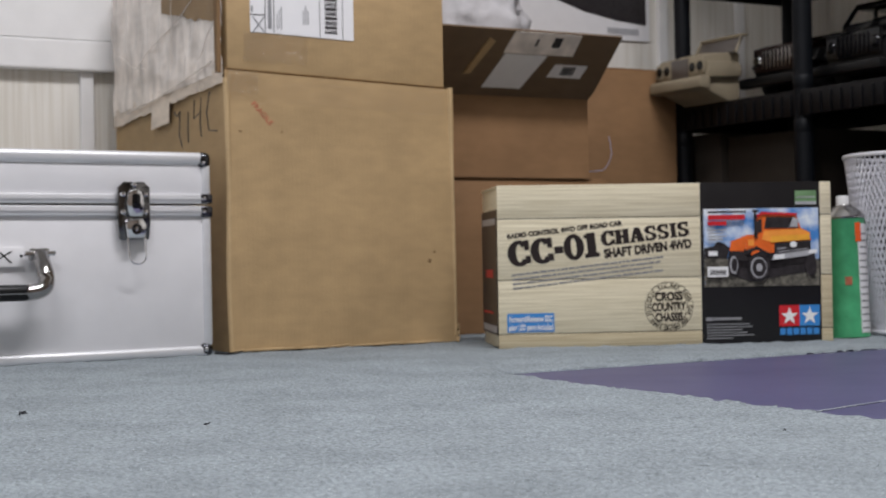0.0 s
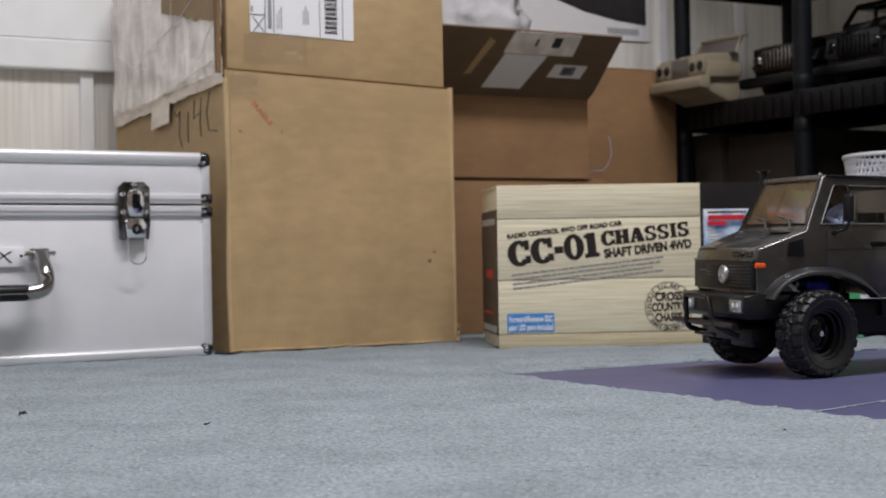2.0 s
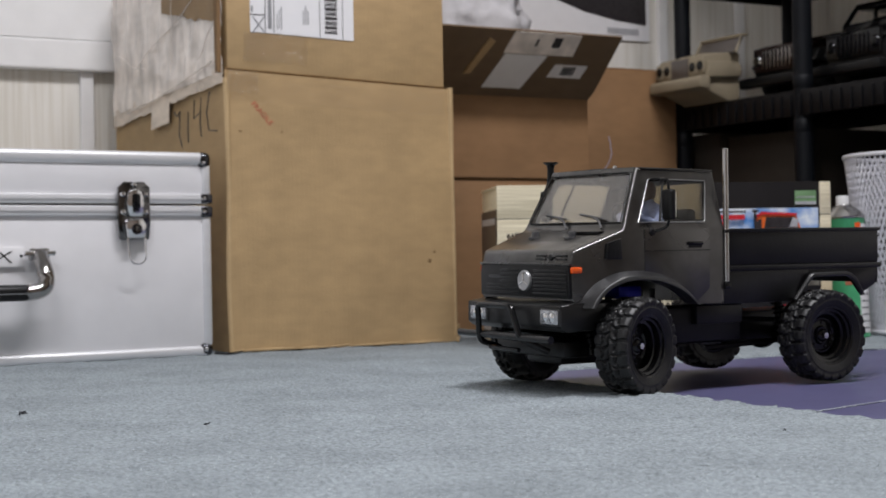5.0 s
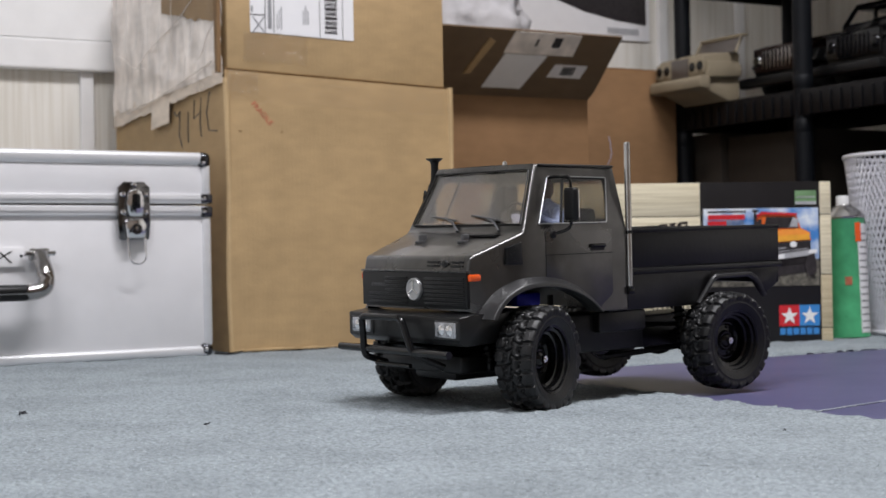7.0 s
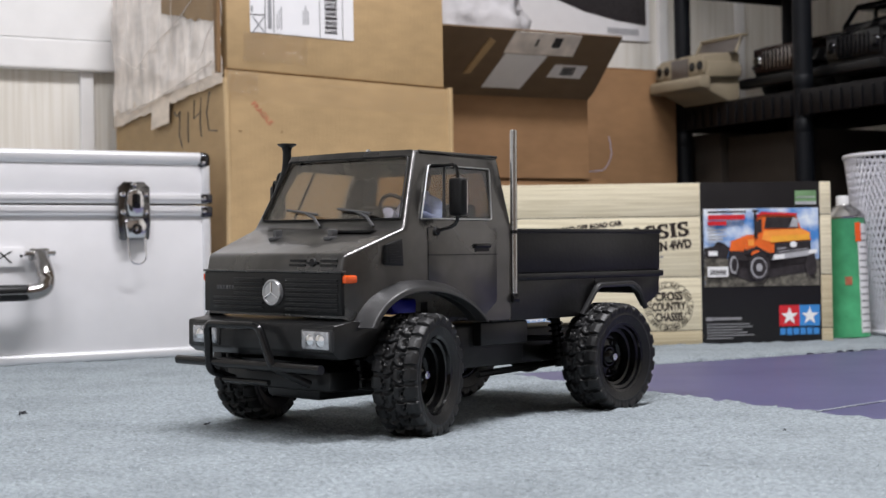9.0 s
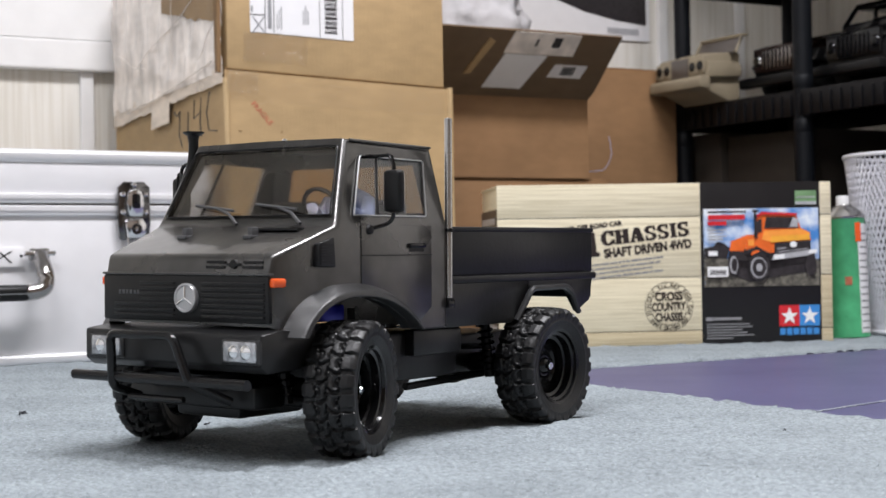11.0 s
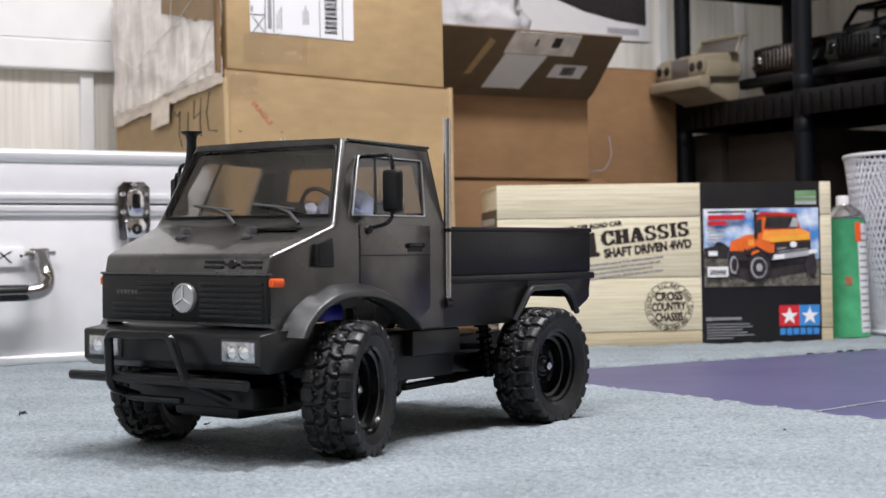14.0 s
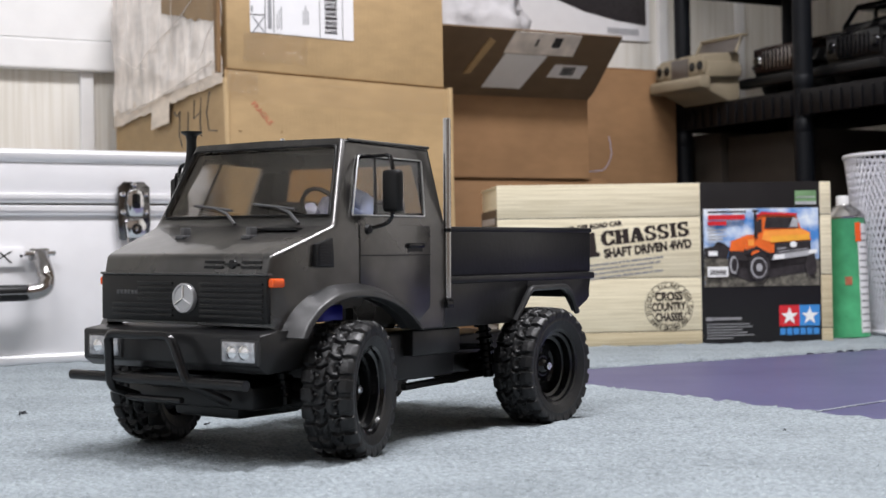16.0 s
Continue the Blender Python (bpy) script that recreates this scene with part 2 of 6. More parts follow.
def box(x0, x1, y0, y1, z0, z1, bevel=0.0, seg=2, bm=None):
    bm = bm or bmesh.new()
    vs = [bm.verts.new((x, y, z)) for x in (x0, x1) for y in (y0, y1) for z in (z0, z1)]
    fs = [bm.faces.new([vs[i] for i in q]) for q in
          ((0, 1, 3, 2), (4, 6, 7, 5), (0, 4, 5, 1), (2, 3, 7, 6), (0, 2, 6, 4), (1, 5, 7, 3))]
    if bevel:
        es = list({e for f in fs for e in f.edges})
        bmesh.ops.bevel(bm, geom=es, offset=bevel, segments=seg, profile=0.5, affect="EDGES")
    return bm


def prism(outline, y0, y1, bevel=0.0, bm=None, axis="y"):
    """An outline in x and z drawn out along y (or in y and z along x, or x and y along z)."""
    bm = bm or bmesh.new()

    def p(a, b, c):
        return {"y": (a, c, b), "x": (c, a, b), "z": (a, b, c)}[axis]
    lo = [bm.verts.new(p(a, b, y0)) for a, b in outline]
    hi = [bm.verts.new(p(a, b, y1)) for a, b in outline]
    n = len(outline)
    fs = [bm.faces.new(lo), bm.faces.new(hi[::-1])]
    fs += [bm.faces.new((lo[i], lo[(i + 1) % n], hi[(i + 1) % n], hi[i])) for i in range(n)]
    if bevel:
        es = list({e for f in fs for e in f.edges})
        bmesh.ops.bevel(bm, geom=es, offset=bevel, segments=2, profile=0.5, affect="EDGES")
    return bm


def lathe(profile, seg=32, m=None, bm=None, closed=False):
    """Rows of (radius, height) turned about z."""
    bm = bm or bmesh.new()
    rings = []
    for r, z in profile:
        if r < 1e-6:
            rings.append([bm.verts.new((0, 0, z))])
        else:
            rings.append([bm.verts.new((r * math.cos(2 * math.pi * i / seg), r * math.sin(2 * math.pi * i / seg), z)) for i in range(seg)])
    pairs = list(zip(rings, rings[1:]))
    if closed:
        pairs.append((rings[-1], rings[0]))
    for a, b in pairs:
        for i in range(seg):
            j = (i + 1) % seg
            if len(a) == 1 and len(b) == 1:
                continue
            if len(a) == 1:
                bm.faces.new((a[0], b[i], b[j]))
            elif len(b) == 1:
                bm.faces.new((a[i], a[j], b[0]))
            else:
                bm.faces.new((a[i], a[j], b[j], b[i]))
    if m is not None:
        bmesh.ops.transform(bm, matrix=m, verts=[v for r in rings for v in r])
    return bm


def tube(points, r, seg=10, bm=None, close=False):
    """A round bar along points."""
    bm = bm or bmesh.new()
    pts = [Vector(p) for p in points]
    n = len(pts)
    rings = []
    up = Vector((0.13, 0.31, 0.94))
    for i, p in enumerate(pts):
        if close:
            d = (pts[(i + 1) % n] - pts[i - 1]).normalized()
        else:
            d = (pts[min(i + 1, n - 1)] - pts[max(i - 1, 0)]).normalized()
        s = d.cross(up).normalized()
        if i and s.dot(prev) < 0:
            s = -s
        prev = s
        t = d.cross(s)
        rings.append([bm.verts.new(p + r * (math.cos(a) * s + math.sin(a) * t)) for a in [2 * math.pi * k / seg for k in range(seg)]])
    for i in range(n if close else n - 1):
        a, b = rings[i], rings[(i + 1) % n]
        for k in range(seg):
            bm.faces.new((a[k], a[(k + 1) % seg], b[(k + 1) % seg], b[k]))
    if not close:
        bm.faces.new(rings[0])
        bm.faces.new(rings[-1][::-1])
    return bm


def rounded(points, r, n=4):
    """Rounds the inner corners of a bent bar."""
    pts = [Vector(p) for p in points]
    out = [pts[0]]
    for a, b, c in zip(pts, pts[1:], pts[2:]):
        p = b + (a - b).normalized() * r
        q = b + (c - b).normalized() * r
        for i in range(n + 1):
            t = i / n
            out.append((1 - t) ** 2 * p + 2 * t * (1 - t) * b + t * t * q)
    return out + [pts[-1]]


def poly(points, thick, bm=None):
    """A flat piece with a little thickness; points in x and z, front towards -y."""
    return prism(points, -thick, 0.0, 0.0, bm)


def rect(u0, u1, v0, v1):
    return [(u0, v0), (u1, v0), (u1, v1), (u0, v1)]


def disc(u, v, r, n=20, ry=None):
    return [(u + r * math.cos(2 * math.pi * i / n), v + (ry or r) * math.sin(2 * math.pi * i / n)) for i in range(n)]


def letters(name, body, size, material, parent, m, bold=0.0, align="LEFT", width=None, label="", squash=1.0):
    """Words as thin raised print. width: the length to which the line is fitted."""
    cu = bpy.data.curves.new(name, "FONT")
    cu.body, cu.size, cu.offset, cu.extrude, cu.align_x = body, size, bold, 0.0001, align
    tmp = new(name, cu)
    me = bpy.data.meshes.new_from_object(tmp.evaluated_get(bpy.context.evaluated_depsgraph_get()))
    bpy.data.objects.remove(tmp)
    me.name = name
    sx = 1.0
    if width:
        xs = [v.co.x for v in me.vertices]
        sx = width / (max(xs) - min(xs))
    me.transform(Matrix.Rotation(radians(90), 4, "X") @ Matrix.Diagonal((sx, squash, 1, 1)))
    me.materials.clear()
    return link_mesh(name, me, material, parent, label, m, 0)

# ---- the room ----
WALL_B, WALL_A, BACK_B, LEFT_A, CEIL = 2.71, 2.62, -1.6, -2.4, 2.4


def setting(name, bm, material, label, category, m=ROOM, smooth=0):
    return tagged(part(name, bm, material, None, label, m, smooth), label, category, "", "structure")


ground = setting("ground", box(-6, 6, -6, 6, -0.2, -0.010), "purple", "concrete slab under the room", "floor", Matrix())
setting("wall_north", box(LEFT_A - 0.1, WALL_A + 0.1, WALL_B, WALL_B + 0.1, -0.01, CEIL), "wall", "pale wood-grain panelled wall behind the boxes", "wall")
setting("wall_east", box(WALL_A, WALL_A + 0.1, BACK_B, WALL_B, -0.01, CEIL), "wall", "pale panelled wall behind the black shelf", "wall")
# south wall is unseen; its dark brown is chosen to cut fill and darken reflections
setting("wall_south", box(LEFT_A - 0.1, WALL_A + 0.1, BACK_B - 0.1, BACK_B, -0.01, CEIL), "panel_dark", "unseen brown panelled wall, dark to lower the fill light", "wall")
setting("wall_west", box(LEFT_A - 0.1, LEFT_A, BACK_B, WALL_B, -0.01, CEIL), "white_paint", "plain white wall", "wall")
setting("ceiling", box(LEFT_A - 0.1, WALL_A + 0.1, BACK_B - 0.1, WALL_B + 0.1, CEIL, CEIL + 0.1), "ceiling", "plain white ceiling", "ceiling")
for la, lb, lz, power in LAMPS:
    fx = empty("ceiling_light", ROOM @ pose(la, lb, CEIL), "white metal fluorescent fitting on the ceiling", "lamp", "ceiling lights")
    part("housing", box(-0.62, 0.62, -0.17, 0.17, -0.055, 0.0, 0.006), "white_paint", fx)

# white ledge and boards on the panelled wall
ledge = setting("trim", box(-0.6, 1.07, 2.684, 2.71, 0.486, 0.541, 0.004), "white_paint", "white painted lower board of the window surround", "trim")
setting("trim_board", box(-0.6, 1.07, 2.6855, 2.71, 0.5415, 1.2, 0.001), "white_paint", "white painted board above the ledge", "trim")
for ta in (0.793, 2.105, 2.33):
    setting("wall_batten", box(ta - 0.0125, ta + 0.0125, 2.699, 2.712, 0.0, 0.486 if ta < 1 else 1.3, 0.002), "white_paint", "narrow white batten over the panel joint", "trim")

# purple vinyl tiles, in view between two carpets
tile_a = Vector((0.062, 1.757))
for name, pts in (("vinyl_tile", [(-0.01, 1.78), (0.30, 1.268), (0.3145, 1.293), (0.9, 1.86), (0.9, 2.35), (0.2, 2.2)]),
                  ("vinyl_tile", [(0.3165, 1.289), (0.30, 1.26), (0.40, 1.03), (1.3, 0.9), (1.3, 2.2), (0.903, 1.857)])):
    setting(name, prism(pts, -0.012, -0.0010, 0.0, None, "z"), "purple", "smooth purple vinyl floor tile", "floor", Matrix())


def carpet_height(x, y):
    h = noise.noise(Vector((x * 14, y * 14, 0.3))) * 0.0012
    h += noise.noise(Vector((x * 48, y * 48, 5.5))) * 0.0013
    h += noise.noise(Vector((x * 110, y * 110, 1.7))) * 0.0021
    return h + noise.noise(Vector((x * 330, y * 330, 4.1))) * 0.0012


def inside_gap(x, y):
    """How deep a point lies in the wedge of bare tiles, in metres (negative: on the carpet)."""
    p = Vector((x, y))
    e1 = Vector((0.347 - 0.062, 1.194 - 1.757)).normalized()
    e2 = Vector((0.611 - 0.062, 2.097 - 1.757)).normalized()
    d1 = e1.x * (p - tile_a).y - e1.y * (p - tile_a).x
    d2 = -(e2.x * (p - tile_a).y - e2.y * (p - tile_a).x)
    return min(d1, d2)


def carpet(name, x0, x1, y0, y1, step, z=0.0):
    nx, ny = int((x1 - x0) / step) + 1, int((y1 - y0) / step) + 1
    verts, keep = [], {}
    for j in range(ny):
        for i in range(nx):
            x, y = x0 + i * step, y0 + j * step
            x += noise.noise(Vector((x * 400, y * 400, 7))) * step * 0.3
            g = inside_gap(x, y) + noise.noise(Vector((x * 60, y * 60, 2))) * 0.0035
            hz = carpet_height(x, y) if step < 0.02 else 0.0
            if g > 0:
                hz = -0.0075
            if g < 0.004:
                keep[(i, j)] = len(verts)
                verts.append((x, y, z + hz + (0.0020 if step < 0.005 else 0.0006)))
    faces = []
    for j in range(ny - 1):
        for i in range(nx - 1):
            q = [(i, j), (i + 1, j), (i + 1, j + 1), (i, j + 1)]
            if all(k in keep for k in q):
                faces.append([keep[k] for k in q])
    me = bpy.data.meshes.new(name)
    me.from_pydata(verts, [], faces)
    ob = link_mesh(name, me, "carpet", None, "", None, 0)
    me.shade_smooth()
    return ob


tagged(carpet("carpet", -0.60, 0.74, 0.62, 2.02, 0.0032), "worn grey-blue short-pile carpet", "carpet", "", "structure")
tagged(carpet("carpet_rear", -1.30, 1.30, 2.0168, 3.2, 0.008), "grey-blue carpet under the boxes", "carpet", "", "structure")
far_bm = box(-4, -0.599, -4, 2.02, -0.006, -0.0012)
box(-0.6, 4, -4, 0.621, -0.006, -0.0012, bm=far_bm)
box(-4, -1.299, 2.0199, 4.4, -0.006, -0.0012, bm=far_bm)
box(-1.3, 1.3, 3.19, 4.4, -0.006, -0.0012, bm=far_bm)
box(1.2999, 4, 2.2, 4.4, -0.006, -0.0012, bm=far_bm)
setting("carpet_outer", far_bm, "carpet", "grey-blue carpet of the rest of the room", "carpet", Matrix())

# loose fibres at the carpet's cut edge and over its pile
rng = random.Random(5)
fv, ff = [], []


def blade(x, y, z, ang, length, w, rise):
    i = len(fv)
    dx, dy = math.cos(ang), math.sin(ang)
    fv.extend([(x - dy * w, y + dx * w, z), (x + dy * w, y - dx * w, z),
               (x + dx * length, y + dy * length, z + rise)])
    ff.append((i, i + 1, i + 2))


for k in range(2600):
    t = rng.random()
    blade(0.062 + 0.285 * t + rng.gauss(0, 0.0012), 1.757 - 0.563 * t + rng.gauss(0, 0.0012), -0.001, rng.uniform(-0.7, 1.6), rng.uniform(0.002, 0.007), 0.0003, rng.uniform(-0.001, 0.002))
for k in range(900):
    t = rng.random()
    blade(0.062 + 0.549 * t, 1.757 + 0.340 * t + rng.gauss(0, 0.001), -0.001, rng.uniform(-2.6, 0.2), rng.uniform(0.002, 0.005), 0.0003, 0.001)
for k in range(700):
    t = rng.random()
    blade(0.3155 + 0.35 * t, 1.291 + 0.339 * t + rng.gauss(0, 0.0006), -0.0010, rng.uniform(0, 6.3), rng.uniform(0.002, 0.005), 0.0004, 0.0012)
for k in range(12000):
    y = 0.7 + 1.3 * rng.random() ** 1.6
    x = rng.uniform(-0.33, 0.33) * y * 0.95
    if inside_gap(x, y) < -0.001:
        blade(x, y, carpet_height(x, y) + 0.0016, rng.uniform(0, 6.3), rng.uniform(0.0005, 0.0020), 0.00045, rng.uniform(0.0003, 0.0012))
me = bpy.data.meshes.new("carpet_fibres")
me.from_pydata(fv, [], ff)
tagged(link_mesh("carpet_fibres", me, "fray", None, "", None, 0), "loose grey fibres on the carpet", "carpet", "", "stuff")

for x, y, r in ((-0.381, 1.358, 0.0022), (-0.198, 1.257, 0.0011), (0.075, 1.05, 0.0006), (0.255, 1.14, 0.0008)):
    bm = bmesh.new()
    for k in range(5):
        c = Vector((x + rng.gauss(0, r), y + rng.gauss(0, r), 0.001 + rng.random() * r))
        tube([c, c + Vector((rng.gauss(0, r), rng.gauss(0, r), r * rng.random())), c + Vector((rng.gauss(0, r), rng.gauss(0, r), r))], r * 0.35, 5, bm)
    tagged(part("lint", bm, "lint"), "small dark speck of lint on the carpet", "lint", "lint on the carpet")

# ---- large carton ----


def wobble_panel(w, h, nu, nv, amp, seed, thick=0.004):
    """A slightly dented sheet of cardboard, x along, z up, front towards -y."""
    bm = bmesh.new()
    grid = [[bm.verts.new((w * i / nu, amp * noise.noise(Vector((3.1 * w * i / nu + seed, 4.0 * h * j / nv, seed))), h * j / nv)) for i in range(nu + 1)] for j in range(nv + 1)]
    back = [[bm.verts.new((v.co.x, v.co.y + thick, v.co.z)) for v in row] for row in grid]
    for g in (grid, back):
        for j in range(nv):
            for i in range(nu):
                bm.faces.new((g[j][i], g[j][i + 1], g[j + 1][i + 1], g[j + 1][i]))
    rim = [(j, 0) for j in range(nv + 1)], [(j, nu) for j in range(nv + 1)], [(0, i) for i in range(nu + 1)], [(nv, i) for i in range(nu + 1)]
    for r in rim:
        for a, b in zip(r, r[1:]):
            bm.faces.new((grid[a[0]][a[1]], grid[b[0]][b[1]], back[b[0]][b[1]], back[a[0]][a[1]]))
    return bm


carton = empty("large_carton", ROOM @ pose(0.832, 2.121, 0), "large worn brown cardboard carton taped shut", "carton")
CW, CD, CH = 0.392, 0.546, 0.62
bm = wobble_panel(CW, 0.4145, 20, 20, 0.004, 1.0)
for v in bm.verts:
    v.co.z += (0.5 - v.co.x / CW) * 0.015 * v.co.z / 0.4145
    v.co.x += -0.006 * (v.co.x / CW) * max(0.0, v.co.z - 0.1) / 0.3
part("front_panel", bm, "carton", carton, "", pose(0, 0, 0.002))
side = part("side_panel", wobble_panel(CD, 0.41, 10, 10, 0.004, 5.0), "carton", carton, "", pose(0.002, CD, 0.002, 0, 0, -90))
part("side_panel", wobble_panel(CD, 0.41, 10, 10, 0.003, 8.0), "carton", carton, "", pose(CW - 0.002, 0, 0.002, 0, 0, 90))
part("back_panel", box(0.004, CW - 0.004, CD - 0.006, CD, 0.002, CH), "carton", carton)
part("bottom_panel", box(0.004, CW - 0.004, 0.006, CD - 0.006, 0.001, 0.006), "carton", carton)
upper = [(0.004, 0.003), (CW - 0.014, 0.003), (CW - 0.012, CD - 0.008), (0.006, CD - 0.008)]
bm = prism(upper, 0.4185, CH, 0.004, None, "z")
for v in bm.verts:
    if v.co.z < 0.5:
        v.co.z += (0.5 - v.co.x / CW) * 0.015
part("upper_section", bm, "carton", carton, "upper cardboard section with a shipping label")
part("seam", prism([(0.002, 0.4185), (CW - 0.012, 0.4035), (CW - 0.012, 0.4125), (0.002, 0.4275)], 0.006, CD - 0.01), "crease", carton, "dark gap along the folded edge")
# rounded kraft edges and the frayed bottom
part("corner_edge", tube([(0.004, 0.003, 0.004), (0.001, 0.002, 0.1), (0.003, 0.001, 0.25), (0.001, 0.002, 0.412)], 0.0042, 8), "carton_edge", carton)
part("corner_edge", tube([(CW - 0.002, 0.003, 0.004), (CW - 0.004, 0.002, 0.2), (CW - 0.006, 0.002, 0.412)], 0.004, 8), "carton_edge", carton)
bm = bmesh.new()
for k in range(26):
    x = rng.uniform(0.0, CW - 0.01)
    tube([(x, -0.003 - 0.003 * rng.random(), 0.003), (x + rng.uniform(0.01, 0.05), -0.004, 0.002 + 0.004 * rng.random())], 0.0012, 5, bm)
for k in range(14):
    tube([(CW + rng.gauss(0, 0.003), rng.uniform(-0.006, 0.03), 0.002), (CW + rng.gauss(0.002, 0.004), rng.uniform(-0.006, 0.03), rng.uniform(0.004, 0.03))], 0.0016, 5, bm)
part("frayed_edge", bm, "carton_edge", carton, "torn lower cardboard edge")
# flap and tape on the taped side
SIDE = pose(0, CD, 0, 0, 0, -90)      # x runs from the back corner to the front corner, front faces outwards


def crumple(outline_fn, w, h, nu, nv, amp, seed, mfreq=22, thick=0.001):
    bm = bmesh.new()
    g = []
    for j in range(nv + 1):
        row = []
        for i in range(nu + 1):
            u, v = i / nu, j / nv
            x, z = outline_fn(u, v)
            r = noise.noise(Vector((x * mfreq + seed, z * mfreq * 0.6, seed))) + 0.5 * abs(noise.noise(Vector((x * mfreq * 2.5, z * mfreq * 2 + seed, 3))))
            row.append(bm.verts.new((x, -0.0015 - amp * (0.6 + r), z)))
        g.append(row)
    for j in range(nv):
        for i in range(nu):
            bm.faces.new((g[j][i], g[j][i + 1], g[j + 1][i + 1], g[j + 1][i]))
    ext = bmesh.ops.extrude_face_region(bm, geom=list(bm.faces))
    for v in [e for e in ext["geom"] if isinstance(e, bmesh.types.BMVert)]:
        v.co.y += thick
    return bm


part("upper_tape", crumple(lambda u, v: (0.012 + u * (CD - 0.020) + 0.004 * noise.noise(Vector((v * 11, u * 3, 4))), 0.402 + 0.020 * u + v * (0.213 - 0.020 * u)), 0.5, 0.24, 90, 48, 0.0045, 2.0, 34), "tape", carton, "wrinkled translucent packing tape", SIDE)
part("lower_tape", crumple(lambda u, v: (0.010 + u * 0.530, (1 - v) * (0.379 + 0.026 * u ** 0.8 + 0.005 * noise.noise(Vector((u * 17, 3, 0)))) + v * (0.414 + 0.014 * u)), 0.5, 0.05, 60, 8, 0.0018, 6.0), "tape_thin", carton, "torn strip of packing tape", SIDE @ pose(0, -0.001, 0))
part("tape_tab", crumple(lambda u, v: (0.214 + 0.088 * u + 0.006 * v, 0.361 + 0.05 * v + 0.004 * u), 0.1, 0.1, 10, 10, 0.0012, 9.0), "tape_thin", carton, "torn tab of tape", SIDE @ pose(0, -0.002, 0))
part("tape_fold", tube([(0.10, -0.009, 0.399), (0.25, -0.010, 0.408), (0.40, -0.010, 0.425), (0.515, -0.009, 0.440)], 0.0016, 6), "tape", carton, "folded ridge in the tape", SIDE)
for k, (x0, z0, x1, z1) in enumerate(((0.16, 0.47, 0.48, 0.56), (0.06, 0.50, 0.20, 0.46), (0.33, 0.44, 0.34, 0.60), (0.45, 0.45, 0.535, 0.50))):
    part("tape_crease", tube([(x0 + (x1 - x0) * t, -0.0085 - 0.001 * math.sin(9 * t + k), z0 + (z1 - z0) * t + 0.004 * math.sin(7 * t + k)) for t in np.linspace(0, 1, 12)], 0.0009, 5), "tape", carton, "", SIDE)
part("bare_patch", crumple(lambda u, v: (0.29 + 0.250 * u, 0.545 - 0.050 * u + 0.010 * noise.noise(Vector((u * 9, 2, 1))) + v * (0.065 + 0.05 * u)), 0.2, 0.1, 30, 10, 0.002, 31.0), "carton_bare", carton, "bare brown cardboard between the tapes", SIDE @ pose(0, -0.006, 0))
part("flap_edge", prism([(0.535, 0.42), (CD - 0.001, 0.42), (CD + 0.001, CH), (0.530, CH)], -0.012, -0.006), "crease", carton, "dark open flap edge", SIDE)
# marker strokes, unreadable
bm = bmesh.new()
for pts in ([(0.275, 0.385), (0.29, 0.375), (0.305, 0.383), (0.30, 0.345), (0.315, 0.325)], [(0.345, 0.378), (0.342, 0.345), (0.345, 0.33)],
            [(0.375, 0.395), (0.37, 0.365), (0.40, 0.372)], [(0.405, 0.395), (0.40, 0.36), (0.405, 0.335)], [(0.445, 0.40), (0.43, 0.37), (0.44, 0.342), (0.475, 0.338)]):
    tube([(x * 0.95 + 0.070, -0.005, z - 0.004) for x, z in pts], 0.0011, 5, bm)
part("marker_scrawl", bm, "marker", carton, "hand-drawn black marker strokes", SIDE)
# clear tape, crinkled at the folded corner and under the label
part("clear_tape", crumple(lambda u, v: (0.001 + 0.050 * u, 0.392 + 0.034 * v - 0.004 * u), 0.05, 0.03, 26, 20, 0.0022, 12.0, 150, 0.0002), "film", carton, "crinkled clear tape at the corner", pose(0, 0, 0))
part("clear_tape", crumple(lambda u, v: (0.030 + 0.105 * u, 0.438 + 0.044 * v + 0.004 * noise.noise(Vector((u * 8, 1, 2)))), 0.1, 0.04, 40, 20, 0.0016, 15.0, 130, 0.0002), "film", carton, "crinkled clear tape under the label", pose(0, 0.003, 0))


def drape(ob):
    """Lays a print on the dented front panel."""
    m = ob.matrix_basis
    for v in ob.data.vertices:
        c = m @ v.co
        v.co.y += 0.004 * noise.noise(Vector((3.1 * c.x + 1.0, 4.0 * (c.z - 0.002), 1.0))) - 0.0004 - m.translation.y
    return ob


bm = bmesh.new()
band = [[bm.verts.new((0.004 + 0.372 * i / 30, 0, 0.372 + 0.036 * j / 4 + (0.5 - i / 30) * 0.013 + 0.0012 * math.sin(i * 0.9) * (j == 0))) for i in range(31)] for j in range(5)]
for j in range(4):
    for i in range(30):
        bm.faces.new((band[j][i], band[j][i + 1], band[j + 1][i + 1], band[j + 1][i]))
drape(part("tape_band", bm, "film_flat", carton, "strip of clear tape under the fold", Matrix(), 0))


# shipping label; its print is too small to read
lab = part("shipping_label", poly([(0.042, 0.4835), (0.2155, 0.4785), (0.2155, 0.60), (0.042, 0.60)], 0.0006), "white_label", carton, "white shipping label with a barcode", pose(0, 0.0022, 0))


def bars(name, rects, material, parent, m, thick=0.0004):
    """Printed marks: a few as pieces of their own, many small ones as one piece."""
    if 1 < len(rects) <= 8:
        return [bars(name, [r], material, parent, m, thick) for r in rects][0]
    bm = bmesh.new()
    for r in rects:
        poly(rect(*r) if isinstance(r, tuple) else r, thick, bm)
    ob = part(name, bm, material, parent, "", m, 0)
    return tagged(ob, kind="stuff") if len(rects) > 8 else ob


